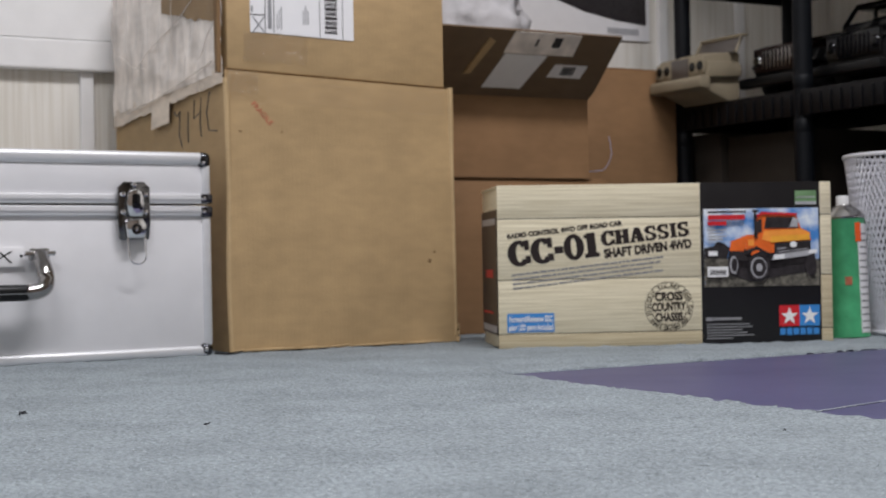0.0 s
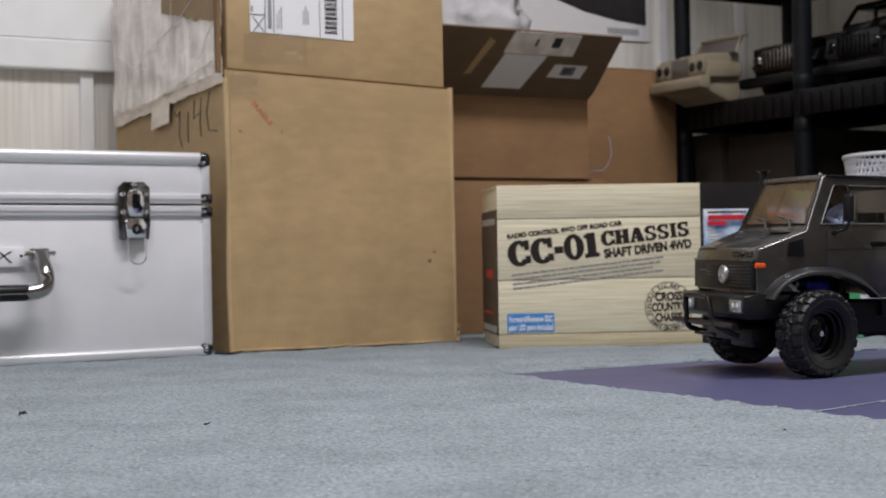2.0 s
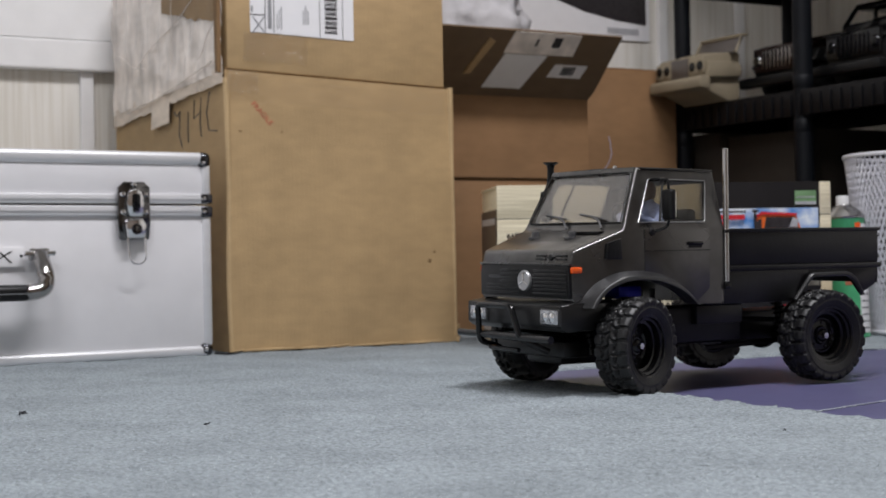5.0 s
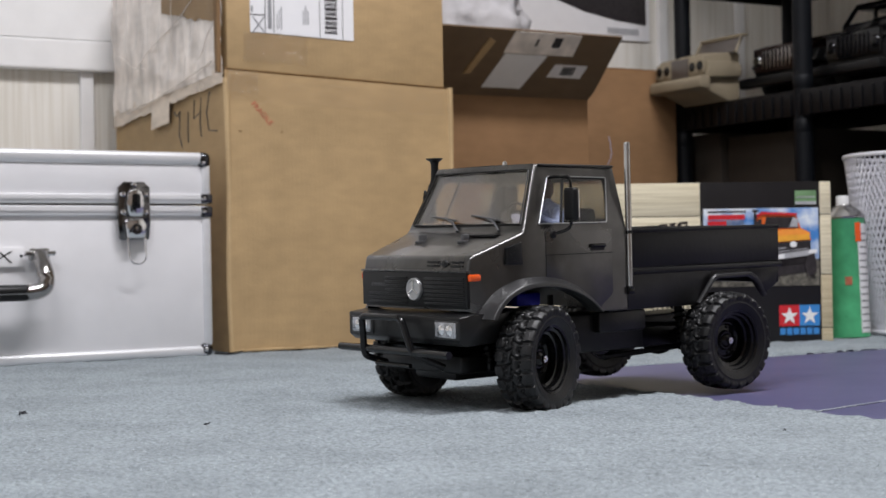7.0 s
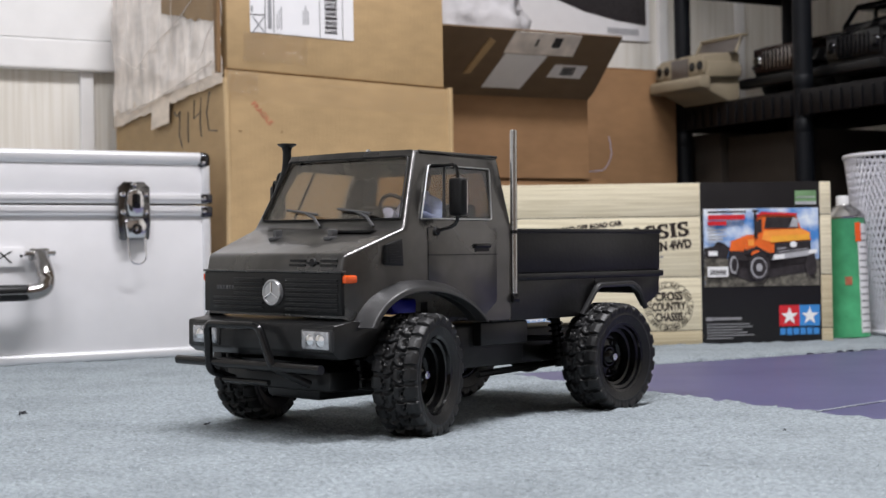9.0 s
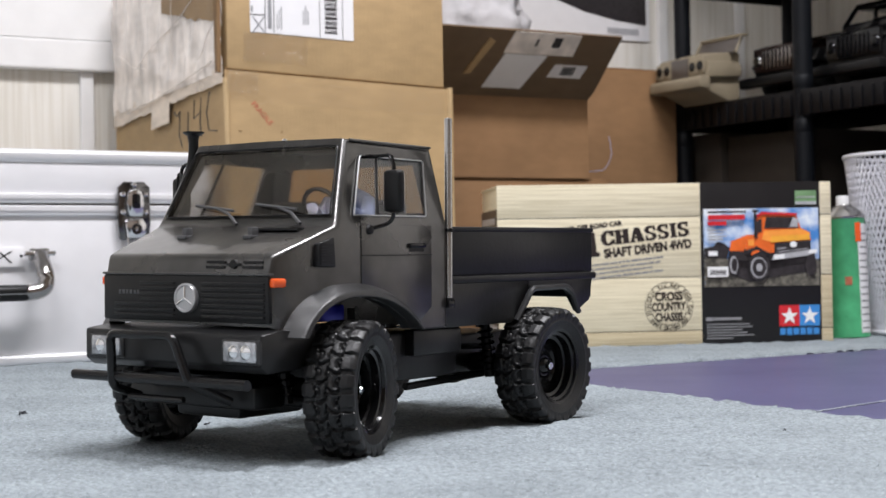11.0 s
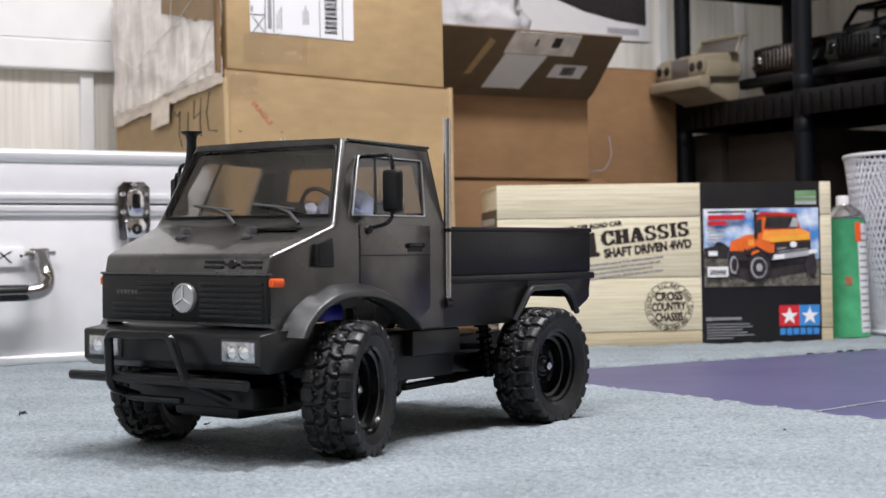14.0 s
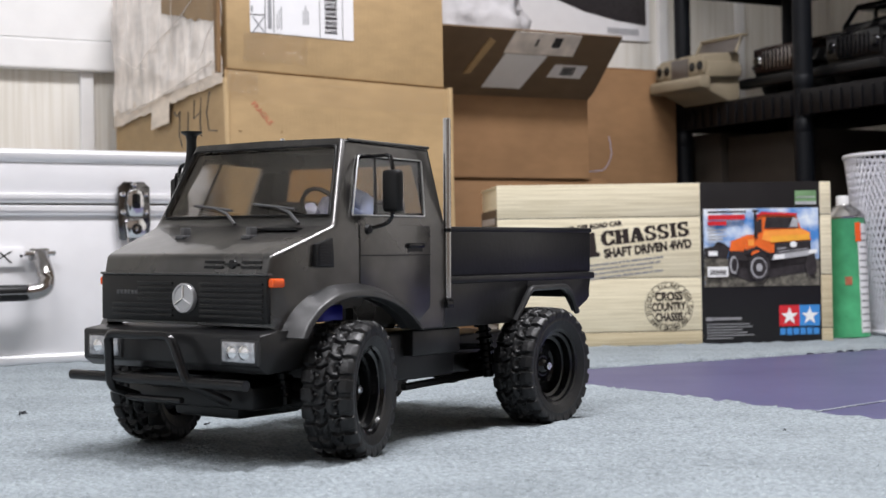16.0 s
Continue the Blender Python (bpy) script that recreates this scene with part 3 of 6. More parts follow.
LB = pose(0, -0.0008, 0)
bars("label_rule", [(0.0665 - 0.0006, 0.0665 + 0.0006, 0.4845, 0.60), (0.080, 0.0812, 0.4845, 0.60), (0.157, 0.1578, 0.4815, 0.6), (0.196, 0.1968, 0.4805, 0.6), (0.041, 0.0665, 0.509, 0.5102)], "ink", lab, LB)
bars("label_cross", [[(0.044, 0.4815), (0.0455, 0.4805), (0.0655, 0.506), (0.064, 0.507)], [(0.064, 0.4835), (0.0655, 0.4845), (0.0465, 0.507), (0.045, 0.506)]], "grey_ink", lab, LB)
bars("barcode", [(0.166, 0.187, 0.4875 + 0.0036 * k, 0.4875 + 0.0036 * k + (0.0022, 0.0011, 0.0026, 0.0014)[k % 4]) for k in range(26)], "ink", lab, LB)
bars("label_text", [(0.0435, 0.0465, 0.513, 0.5225), (0.071, 0.0768, 0.489, 0.56)] + [(0.0855 + 0.0035 * k, 0.0867 + 0.0035 * k, 0.489 + 0.002 * (k % 2), 0.512 + 0.006 * (k % 3)) for k in range(3)] + [(0.129 + 0.004 * k, 0.1305 + 0.004 * k, 0.499, 0.52 + 0.008 * (k % 2)) for k in range(3)], "grey_ink", lab, LB)
# red slanting stamp
drape(letters("stamp", "FRAGILE", 0.0115, "red_ink", carton, pose(0.041, -0.0052, 0.374, 0, 46, 0), 0.0002, "LEFT", 0.044, "faded red stamp"))
for pts in (disc(0.343, 0.133, 0.003, 9), disc(0.351, 0.147, 0.0018, 7), rect(0.02, 0.026, 0.332, 0.3335), rect(0.09, 0.0915, 0.331, 0.335)):
    drape(bars("stain", [pts], "crease", carton, pose(0, 0, 0)))


# ---- smaller cartons behind ----
def shut_carton(name, a0, a1, b0, b1, z0, z1, material, label):
    t = empty(name, ROOM @ pose(a0, b0, z0), label, "carton", "brown cartons")
    w, d, h = a1 - a0, b1 - b0, z1 - z0
    part("body", box(0, w, 0, d, 0.001, h - 0.003, 0.003), material, t)
    part("flap", box(0.001, w - 0.001, 0.001, d / 2 - 0.001, h - 0.0035, h, 0.001), material, t)
    part("flap", box(0.001, w - 0.001, d / 2 + 0.001, d - 0.001, h - 0.0035, h, 0.001), material, t)
    return t


shut_carton("carton", 1.25, 1.66, 2.305, 2.62, 0, 0.279, "carton_red", "closed reddish-brown cardboard carton on the carpet")
open_box = empty("open_carton", ROOM @ pose(1.24, 2.30, 0.279), "open brown carton with a raised front flap", "carton", "brown cartons")
OW, OD, OH = 0.374, 0.26, 0.147
part("front_panel", wobble_panel(OW, OH, 8, 5, 0.002, 21.0), "carton_red", open_box)
part("back_panel", box(0, OW, OD - 0.004, OD, 0, OH), "carton_red", open_box)
part("side_panel", box(0, 0.004, 0.005, OD - 0.005, 0, OH), "carton_red", open_box)
part("side_panel", box(OW - 0.004, OW, 0.005, OD - 0.005, 0, OH), "carton_red", open_box)
part("bottom_panel", box(0.004, OW - 0.004, 0.005, OD - 0.005, 0, 0.004), "carton_red", open_box)
FLAP = pose(0, 0.0, OH, 48, 0, 0)
fl = part("front_flap", prism([(0.0, 0.0), (OW, 0.0), (OW + 0.004, 0.02), (OW, 0.15), (0.0, 0.15)], -0.002, 0.002), "carton_shaded", open_box, "raised front flap, underside shade put into its colour", FLAP)
FP = pose(0, -0.0024, 0)
part("paper_label", poly([(0.135, 0.020), (0.215, 0.020), (0.238, 0.098), (0.150, 0.098)], 0.0006), "white_label", fl, "blank white paper label", FP)
part("silver_tape", poly([(0.145, 0.100), (0.290, 0.100), (0.288, 0.148), (0.150, 0.1485)], 0.0008), "tape", fl, "silvery tape strip", FP)
pl = part("barcode_label", poly([(0.258, 0.050), (0.330, 0.050), (0.333, 0.080), (0.263, 0.080)], 0.0006), "white_label", fl, "small white barcode label", FP)
bars("barcode", [(0.282, 0.310, 0.057 + 0.0028 * k, 0.0588 + 0.0028 * k) for k in range(7)], "ink", pl, pose(0, -0.0008, 0))
bars("tape_mark", [(0.235, 0.252, 0.118, 0.140), (0.20, 0.205, 0.118, 0.135)], "ink", fl, pose(0, -0.0035, 0))
part("inner_tab", poly([(0.085, 0.050), (0.098, 0.052), (0.118, 0.125), (0.105, 0.132)], 0.003), "carton", fl, "torn cardboard tab", FP)
rear = shut_carton("carton", 1.60, 1.962, 2.478, 2.69, 0, 0.515, "carton_red", "tall brown carton against the panelled wall")

# cloudy plastic bag standing out of the open carton
bag_bm = bmesh.new()
bmesh.ops.create_icosphere(bag_bm, subdivisions=5, radius=1.0)
for v in bag_bm.verts:
    c = v.co.copy()
    r = 1 + 0.25 * noise.noise(c * 1.9) + 0.30 * abs(noise.noise(c * 4.2)) + 0.10 * abs(noise.noise(c * 10))
    v.co = Vector((c.x * 0.165 * r, c.y * 0.06 * r, c.z * 0.125 * r))
tagged(part("plastic_bag", bag_bm, "bag", None, "", ROOM @ pose(1.40, 2.44, 0.575, 0, 12, 0), 60), "crumpled cloudy plastic bag in an open carton", "plastic bag")

# poster on the wall, its picture drawn as plain dark shapes
poster = empty("poster", ROOM @ pose(1.635, 2.708, 0), "white-bordered poster with a dark picture on the wall", "poster")
part("sheet", poly([(0.0, 0.611), (0.435, 0.611), (0.435, 1.15), (0.0, 1.15)], 0.003), "white_label", poster)
part("picture", poly([(0.02, 0.76), (0.10, 0.725), (0.17, 0.695), (0.26, 0.668), (0.35, 0.653), (0.425, 0.647), (0.425, 1.14), (0.02, 1.14)], 0.0008), "print_dark", poster, "dark printed picture", pose(0, -0.0032, 0))
part("caption", poly(rect(0.32, 0.405, 0.624, 0.637), 0.0006), "print_grey", poster, "grey caption bar", pose(0, -0.0032, 0))

# ---- silver case ----
case = empty("aluminium_case", pose(-0.3373, 2.211, 0, 0, 0, 32), "silver aluminium tool case with chrome latches, closed", "case")
KW, KD, KH, KS = 0.66, 0.17, 0.297, 0.2205


def cbox(name, x0, x1, y0, y1, z0, z1, material, bevel=0.0, parent=None, label="", seg=2):
    return part(name, box(x0, x1, y0, y1, z0, z1, bevel, seg), material, parent or case, label)


base = cbox("body", -KW + 0.006, -0.006, 0.004, KD, 0.008, KS - 0.004, "silver", 0.002)
lid = cbox("lid", -KW + 0.006, -0.006, 0.004, KD, KS + 0.004, KH - 0.008, "silver", 0.002)
for x in (-0.014, -KW):
    cbox("edge_strip", x, x + 0.014, 0, KD + 0.004, 0.014, KS - 0.002, "alu", 0.005, base, "", 3)
    cbox("edge_strip", x, x + 0.014, 0, KD + 0.004, KS + 0.002, KH - 0.014, "alu", 0.005, lid, "", 3)
cbox("edge_strip", -KW + 0.006, -0.006, -0.001, KD + 0.004, 0.0, 0.015, "alu", 0.005, base, "", 3)
cbox("edge_strip", -KW + 0.006, -0.006, -0.001, KD + 0.004, KH - 0.019, KH, "alu", 0.007, lid, "", 4)
for z0, z1, par in ((KS - 0.016, KS - 0.0015, base), (KS + 0.0015, KS + 0.015, lid)):
    cbox("seam_strip", -KW + 0.004, -0.004, -0.0010, 0.02, z0, z1, "alu", 0.0015, par)
    cbox("seam_line", -KW + 0.006, -0.006, -0.0022, 0.01, (z0 + z1) / 2 - 0.001, (z0 + z1) / 2 + 0.001, "alu", 0.0, par)
for x in (-0.021, -KW - 0.001):
    for z0, z1, par in ((-0.0005, 0.020, base), (KH - 0.024, KH + 0.001, lid), (KS - 0.018, KS - 0.002, base), (KS + 0.002, KS + 0.016, lid)):
        big = z1 > KH or z0 < 0
        c = cbox("corner_cap", x if big else x + 0.004, x + 0.022 if big else x + 0.0225, -0.003, 0.03, z0, z1, "chrome_dark", 0.0095 if big else 0.003, par, "polished steel corner", 3)
        part("rivet", lathe([(0, 0.0015), (0.0025, 0.0008), (0.003, 0)], 10, pose(x + 0.0085, -0.0028, (z0 + z1) / 2 - 0.004 * (1 if z1 > KH else 0), 90, 0, 0)), "chrome", c)
# latch
for lx in (-0.121, -KW + 0.121):
    latch = part("latch", prism([(-0.022, -0.052), (0.022, -0.052), (0.0235, -0.03), (0.0235, 0.022), (0.015, 0.03), (-0.015, 0.03), (-0.0235, 0.022), (-0.0235, -0.03)], -0.005, 0.0, 0.0015), "chrome_mid", case, "chrome draw latch with a wire loop", pose(lx, -0.003, KS + 0.002))
    part("hasp", prism([(-0.010, -0.020), (0.010, -0.020), (0.014, 0.0), (0.010, 0.016), (0.0, 0.021), (-0.010, 0.016), (-0.014, 0.0)], -0.013, -0.004, 0.003), "chrome", latch)
    part("window", box(-0.006, 0.006, -0.0145, -0.012, -0.008, 0.013, 0.002), "black_gloss", latch)
    part("lever", prism([(-0.013, -0.050), (0.013, -0.050), (0.016, -0.030), (0.010, -0.022), (-0.010, -0.022), (-0.016, -0.030)], -0.014, -0.004, 0.003), "chrome", latch)
    part("eye", lathe([(0.0035, -0.002), (0.007, -0.002), (0.008, 0.0), (0.007, 0.002), (0.0035, 0.002)], 14, pose(0, -0.0145, -0.037, 90, 0, 0), None, True), "chrome_dark", latch)
    for rx, rz in ((-0.0165, 0.012), (0.0165, 0.012), (-0.0165, -0.013), (0.0165, -0.013), (0, 0.0255)):
        part("rivet", lathe([(0, 0.0035), (0.003, 0.0028), (0.0045, 0)], 12, pose(rx, -0.005, rz, 90, 0, 0)), "chrome", latch)
    loop = [(-0.0125, -0.010, -0.035), (-0.0125, -0.016, -0.078), (-0.008, -0.016, -0.085), (0, -0.016, -0.087), (0.008, -0.016, -0.085), (0.0125, -0.016, -0.078), (0.0125, -0.010, -0.035)]
    part("wire_loop", tube(rounded(loop, 0.004, 2), 0.0011, 8), "chrome", latch)
# handle
HX0, HX1 = -0.258, -0.402
hd = part("handle", tube(rounded([(HX0, -0.010, 0.150), (HX0, -0.036, 0.126), (HX0, -0.038, 0.104), (HX0 - 0.022, -0.038, 0.100), (HX1 + 0.022, -0.038, 0.100), (HX1, -0.038, 0.104), (HX1, -0.036, 0.126), (HX1, -0.010, 0.150)], 0.012, 5), 0.0112, 14), "chrome_dim", case, "chrome-ended carrying handle with a black grip")
part("grip", box(HX1 + 0.022, HX0 - 0.022, -0.049, -0.027, 0.089, 0.111, 0.008, 3), "black", hd)
for hx in (HX0, HX1):
    part("bracket", box(hx - 0.014, hx + 0.014, -0.012, -0.002, 0.143, 0.160, 0.003), "chrome_dim", hd)
    part("pin", tube([(hx - 0.021, -0.011, 0.153), (hx + 0.021, -0.011, 0.153)], 0.0040, 10), "chrome", hd)
plate = cbox("name_plate", -0.385, -0.277, -0.002, 0.0045, 0.1350, 0.1620, "white_label", 0.0008, None, "white maker's plate with dark marks")
bars("plate_mark", [[(-0.3125, 0.1465), (-0.3095, 0.1465), (-0.2925, 0.1560), (-0.2965, 0.1560)], [(-0.2965, 0.1405), (-0.2935, 0.1405), (-0.3085, 0.1550), (-0.3115, 0.1550)], (-0.333, -0.3165, 0.1450, 0.1535)], "ink", plate, pose(0, -0.0022, 0))
part("rivet", lathe([(0, 0.002), (0.002, 0.001), (0.0022, 0)], 10, pose(-0.2810, -0.002, 0.150, 90, 0, 0)), "chrome_dark", plate)
# dark cord end at the carton's foot
tagged(part("cord", tube(rounded([(-0.335, 2.205, 0.004), (-0.32, 2.20, 0.003), (-0.308, 2.215, 0.003), (-0.30, 2.235, 0.004)], 0.006), 0.0016, 6), "black"), "short dark cord lying on the carpet", "cord")

# ---- kit box ----
kit = empty("model_kit_box", pose(0.081, 2.244, 0, 0, 0, 5.63), "model car kit box printed with wood grain and lettering", "box")
BW, BH, BD = 0.5105, 0.242, 0.19
part("body", box(0.003, BW - 0.003, 0.003, BD, 0.0005, BH - 0.002, 0.001), "wood_box", kit)
PLANKS = [(0.0, 0.0205, "wood_box_dark"), (0.0213, 0.1010, "wood_box"), (0.1018, 0.1920, "wood_box"), (0.1928, BH, "wood_box")]
for z0, z1, mm in PLANKS:
    part("plank_print", box(0.0, 0.3080, -0.0005, 0.004, z0 + 0.0004, z1, 0.0003), mm, kit)
    part("plank_print", box(0.4932, BW, -0.0005, 0.004, z0 + 0.0004, z1, 0.0003), "wood_box_dark" if z0 < 0.1 else mm, kit)
part("plank_gap", box(0.0005, BW - 0.0005, 0.0, 0.0035, 0.0006, BH - 0.0005), "ink_brown", kit)
part("top_panel", box(0.0005, BW - 0.0005, 0.0005, BD, BH - 0.002, BH + 0.0005, 0.0004), "wood_box", kit)
blk = part("black_panel", box(0.3082, 0.4930, -0.0005, 0.004, 0.0004, BH + 0.0008, 0.0003), "box_black", kit, "glossy black printed panel")
sd = part("side_picture", box(-0.0006, 0.004, 0.01, BD - 0.01, 0.02, 0.207), "print_dark", kit, "dark printed side picture")
bars("side_stripe", [(-BD + 0.06, -0.05, 0.105, 0.117), (-BD + 0.03, -0.06, 0.05, 0.054)], "print_red", sd, pose(-0.0008, 0, 0, 0, 0, -90))
bars("side_stripe", [(-BD + 0.02, -0.02, 0.185, 0.195), (-BD + 0.02, -0.015, 0.023, 0.033)], "print_grey", sd, pose(-0.0008, 0, 0, 0, 0, -90))
KF = -0.0009


def kt(body, x, z, width, cap, material, turn=-5.9, bold=0.0, parent=None):
    return letters("lettering", body, cap / 0.70, material, parent or kit, pose(x, KF, z, 0, turn, 0), bold, "LEFT", width)


kt("RADIO CONTROL 4WD OFF ROAD CAR", 0.0145, 0.1632, 0.175, 0.0068, "ink_brown", -5.9, 0.0005)


def ring_arc(cx, cz, rx, rz, ix, iz, a0, a1, n=22):
    """Pieces of a thick bowl between two ellipses."""
    out = []
    for i in range(n):
        t0, t1 = radians(a0 + (a1 - a0) * i / n), radians(a0 + (a1 - a0) * (i + 1) / n)
        out.append([(cx + rx * math.cos(t0), cz + rz * math.sin(t0)), (cx + rx * math.cos(t1), cz + rz * math.sin(t1)),
                    (cx + ix * math.cos(t1), cz + iz * math.sin(t1)), (cx + ix * math.cos(t0), cz + iz * math.sin(t0))])
    return out


def slab_glyph(ch):
    """A heavy slab-serif capital in a unit square."""
    if ch == "C":
        return ring_arc(0.52, 0.5, 0.54, 0.53, 0.15, 0.37, 38, 322) + [rect(0.76, 0.99, 0.60, 1.0), rect(0.76, 1.01, 0.06, 0.36)]
    if ch == "0":
        return ring_arc(0.5, 0.5, 0.52, 0.53, 0.15, 0.37, 0, 360, 30)
    if ch == "1":
        return [rect(0.20, 0.82, 0.0, 1.0), rect(-0.02, 1.02, 0.0, 0.17), [(0.0, 0.80), (0.30, 0.80), (0.30, 1.0), (0.12, 0.94), (0.0, 0.92)]]
    if ch == "-":
        return [rect(0.05, 0.95, 0.32, 0.60)]
    if ch == "H":
        return [rect(0.05, 0.44, 0, 1), rect(0.56, 0.95, 0, 1), rect(0.3, 0.7, 0.42, 0.60), rect(0, 0.47, 0, 0.13), rect(0, 0.47, 0.87, 1), rect(0.53, 1, 0, 0.13), rect(0.53, 1, 0.87, 1)]
    if ch == "A":
        return [[(0.03, 0.05), (0.25, 0.05), (0.56, 1.0), (0.34, 1.0)], [(0.52, 0.05), (0.98, 0.05), (0.70, 1.0), (0.36, 1.0)], rect(0.22, 0.7, 0.24, 0.38), rect(0, 0.36, 0, 0.13), rect(0.50, 1.0, 0, 0.13)]
    if ch == "I":
        return [rect(0.20, 0.80, 0, 1), rect(0.04, 0.96, 0, 0.13), rect(0.04, 0.96, 0.87, 1)]
    return (ring_arc(0.5, 0.735, 0.48, 0.29, 0.13, 0.12, 40, 270, 16) + ring_arc(0.5, 0.265, 0.48, 0.29, 0.13, 0.12, 90, -140, 16)
            + [rect(0.74, 0.92, 0.66, 1.0), rect(0.06, 0.24, 0.0, 0.34)])


def slab_word(word, widths, x, z, width, cap, turn):
    total = sum(widths)
    c, s_ = math.cos(radians(turn)), math.sin(radians(turn))
    u = 0.0
    for ch, w in zip(word, widths):
        g = width * w / total
        bm = bmesh.new()
        for k, q in enumerate(slab_glyph(ch)):
            poly([(u + g * 0.96 * px, cap * pz) for px, pz in q], 0.0003 + 0.00002 * (k % 3), bm)
        part("letter", bm, "ink_brown", kit, "", pose(x, -0.0007, z, 0, -turn, 0), 0)
        u += g


slab_word("CC-01", (1.12, 1.12, 0.5, 1.0, 0.72), 0.0170, 0.1215, 0.138, 0.0365, 5.6)
slab_word("CHASSIS", (1.05, 1.12, 1.12, 0.95, 0.95, 0.58, 0.95), 0.157, 0.1500, 0.136, 0.0215, 5.9)
kt("SHAFT DRIVEN 4WD", 0.161, 0.1325, 0.134, 0.0125, "ink_brown", -5.9, 0.0009)
bm = bmesh.new()
for k, ln_ in enumerate((0.232, 0.226, 0.213, 0.228)):
    x, z = 0.0205 + 0.0006 * k, 0.1075 - 0.0066 * k
    c, s = math.cos(radians(5.9)), math.sin(radians(5.9))
    u = 0.0
    while u < ln_:
        w = rng.uniform(0.004, 0.017)
        q = [(u, 0), (min(u + w, ln_), 0), (min(u + w, ln_), 0.0026), (u, 0.0026)]
        poly([(x + a * c - b * s, z + a * s + b * c) for a, b in q], 0.0003, bm)
        u += w + 0.0016
part("small_print", bm, "grey_ink", kit, "", pose(0, -0.0007, 0), 0)
# round stamp
sx, sz = 0.2575, 0.0580
bm = bmesh.new()
for r0, r1 in ((0.0362, 0.0369), (0.0278, 0.0288)):
    lathe([(r0, 0), (r1, 0), (r1, 0.0004), (r0, 0.0004)], 48, pose(sx, -0.0006, sz, 90, 0, 0), bm, True)
part("stamp_ring", bm, "ink_brown", kit, "round printed stamp", None, 0)
for k, (w_, wd) in enumerate((("CROSS", 0.042), ("COUNTRY", 0.0515), ("CHASSIS", 0.042))):
    letters("stamp_lettering", w_, 0.0175, "ink_brown", kit, pose(sx - wd / 2, KF, sz + 0.0085 - 0.0155 * k, 0, -1.5, 0), 0.0007, "LEFT", wd)
for body, a0, a1, out in (("ELECTRIC R/C OFF ROAD CAR", 200, -20, True), ("SHAFT DRIVEN 4WD", 218, 322, False)):
    for k, ch in enumerate(body):
        a = a0 + (a1 - a0) * k / (len(body) - 1)
        if ch == " ":
            continue
        r = 0.0300 if out else 0.0352
        ang = radians(a)
        tilt = 90 - a if out else -(a + 90)
        letters("stamp_letter", ch, 0.0066, "ink_brown", kit, pose(sx + r * math.cos(ang), KF, sz + r * math.sin(ang), 0, tilt, 0), 0.0002, "CENTER")
bl = part("blue_label", poly([(0.0125, 0.0240), (0.0830, 0.0240), (0.0830, 0.0520), (0.0125, 0.0520)], 0.0005), "print_blue", kit, "bright blue printed label", pose(0, -0.0006, 0))
kt("Forward/Reverse ESC", 0.0150, 0.0395, 0.0655, 0.0088, "print_white", 0, 0.0003, bl).location.y = -0.0012
kt("plus LED parts included", 0.0150, 0.0272, 0.0655, 0.0088, "print_white", 0, 0.0003, bl).location.y = -0.0012

# picture of an orange truck on the black panel
pic = part("picture", poly(rect(0.3125, 0.4905, 0.0855, 0.2030), 0.0004), "print_sky", blk, "printed picture of an orange truck under a blue sky", pose(0, -0.0008, 0))


def ink(name, pts_list, material, layer):
    return bars(name, pts_list, material, pic, pose(0, -0.0006 - 0.00045 * layer, 0), 0.0004)


def pp(*pts):
    """Points of the picture, given in its own hundredths from its lower left corner."""
    return [(0.3125 + 0.178 * x / 100, 0.0855 + 0.1175 * z / 100) for x, z in pts]


ink("picture_ground", [pp((0, 0), (100, 0), (100, 34), (80, 30), (45, 28), (20, 36), (0, 40))], "print_ground", 0)
ink("picture_trees", [pp((0, 38), (20, 36), (22, 50), (17, 56), (12, 58), (8, 52), (0, 50))], "print_dark", 1)
ink("picture_shadow", [pp((20, 18), (40, 6), (70, 14), (95, 18), (97, 30), (50, 34), (22, 34))], "print_dark", 2)
ink("picture_underbody", [pp((20, 26), (60, 22), (96, 30), (96, 44), (60, 44), (22, 50))], "print_dark", 2)
ink("picture_bed", [pp((22, 46), (36, 45), (37, 66), (23, 58))], "print_orange", 3)
ink("picture_cab", [pp((36, 44), (48, 40), (58, 42), (93, 58), (90, 70), (84, 74), (80, 91), (50, 93), (45, 88), (44, 66), (37, 66))], "print_orange", 4)
ink("picture_hood", [pp((50, 60), (60, 56), (92, 59), (92, 68), (84, 73), (52, 71))], "print_orange_lit", 5)
ink("picture_window", [pp((52, 74), (82, 74), (79, 88), (54, 89)), pp((45, 68), (50, 70), (50, 87), (46, 84))], "print_dark", 6)
ink("picture_glint", [pp((73, 75), (81.5, 75), (80, 86))], "print_grey", 7)
ink("picture_arch", [pp((36, 40), (58, 36), (58, 44), (53, 50), (46, 52), (38, 48))], "print_dark", 5)
ink("picture_vent", [pp((38, 52), (43, 52), (43, 60), (38, 60))], "print_orange_lit", 5)
ink("picture_step", [pp((34, 42), (38, 41), (38, 47), (34, 48))], "print_dark", 6)
ink("picture_badge", [pp((63, 47), (71, 48), (71, 49.5), (63, 48.5)), pp((63, 43), (90, 47), (90, 48), (63, 44))], "print_grey", 7)
ink("picture_grille", [pp((60, 38), (92, 44), (92, 58), (61, 55))], "print_dark", 6)
ink("picture_bumper", [pp((58, 33), (93, 39), (97, 45), (92, 46), (60, 40))], "print_grey", 7)
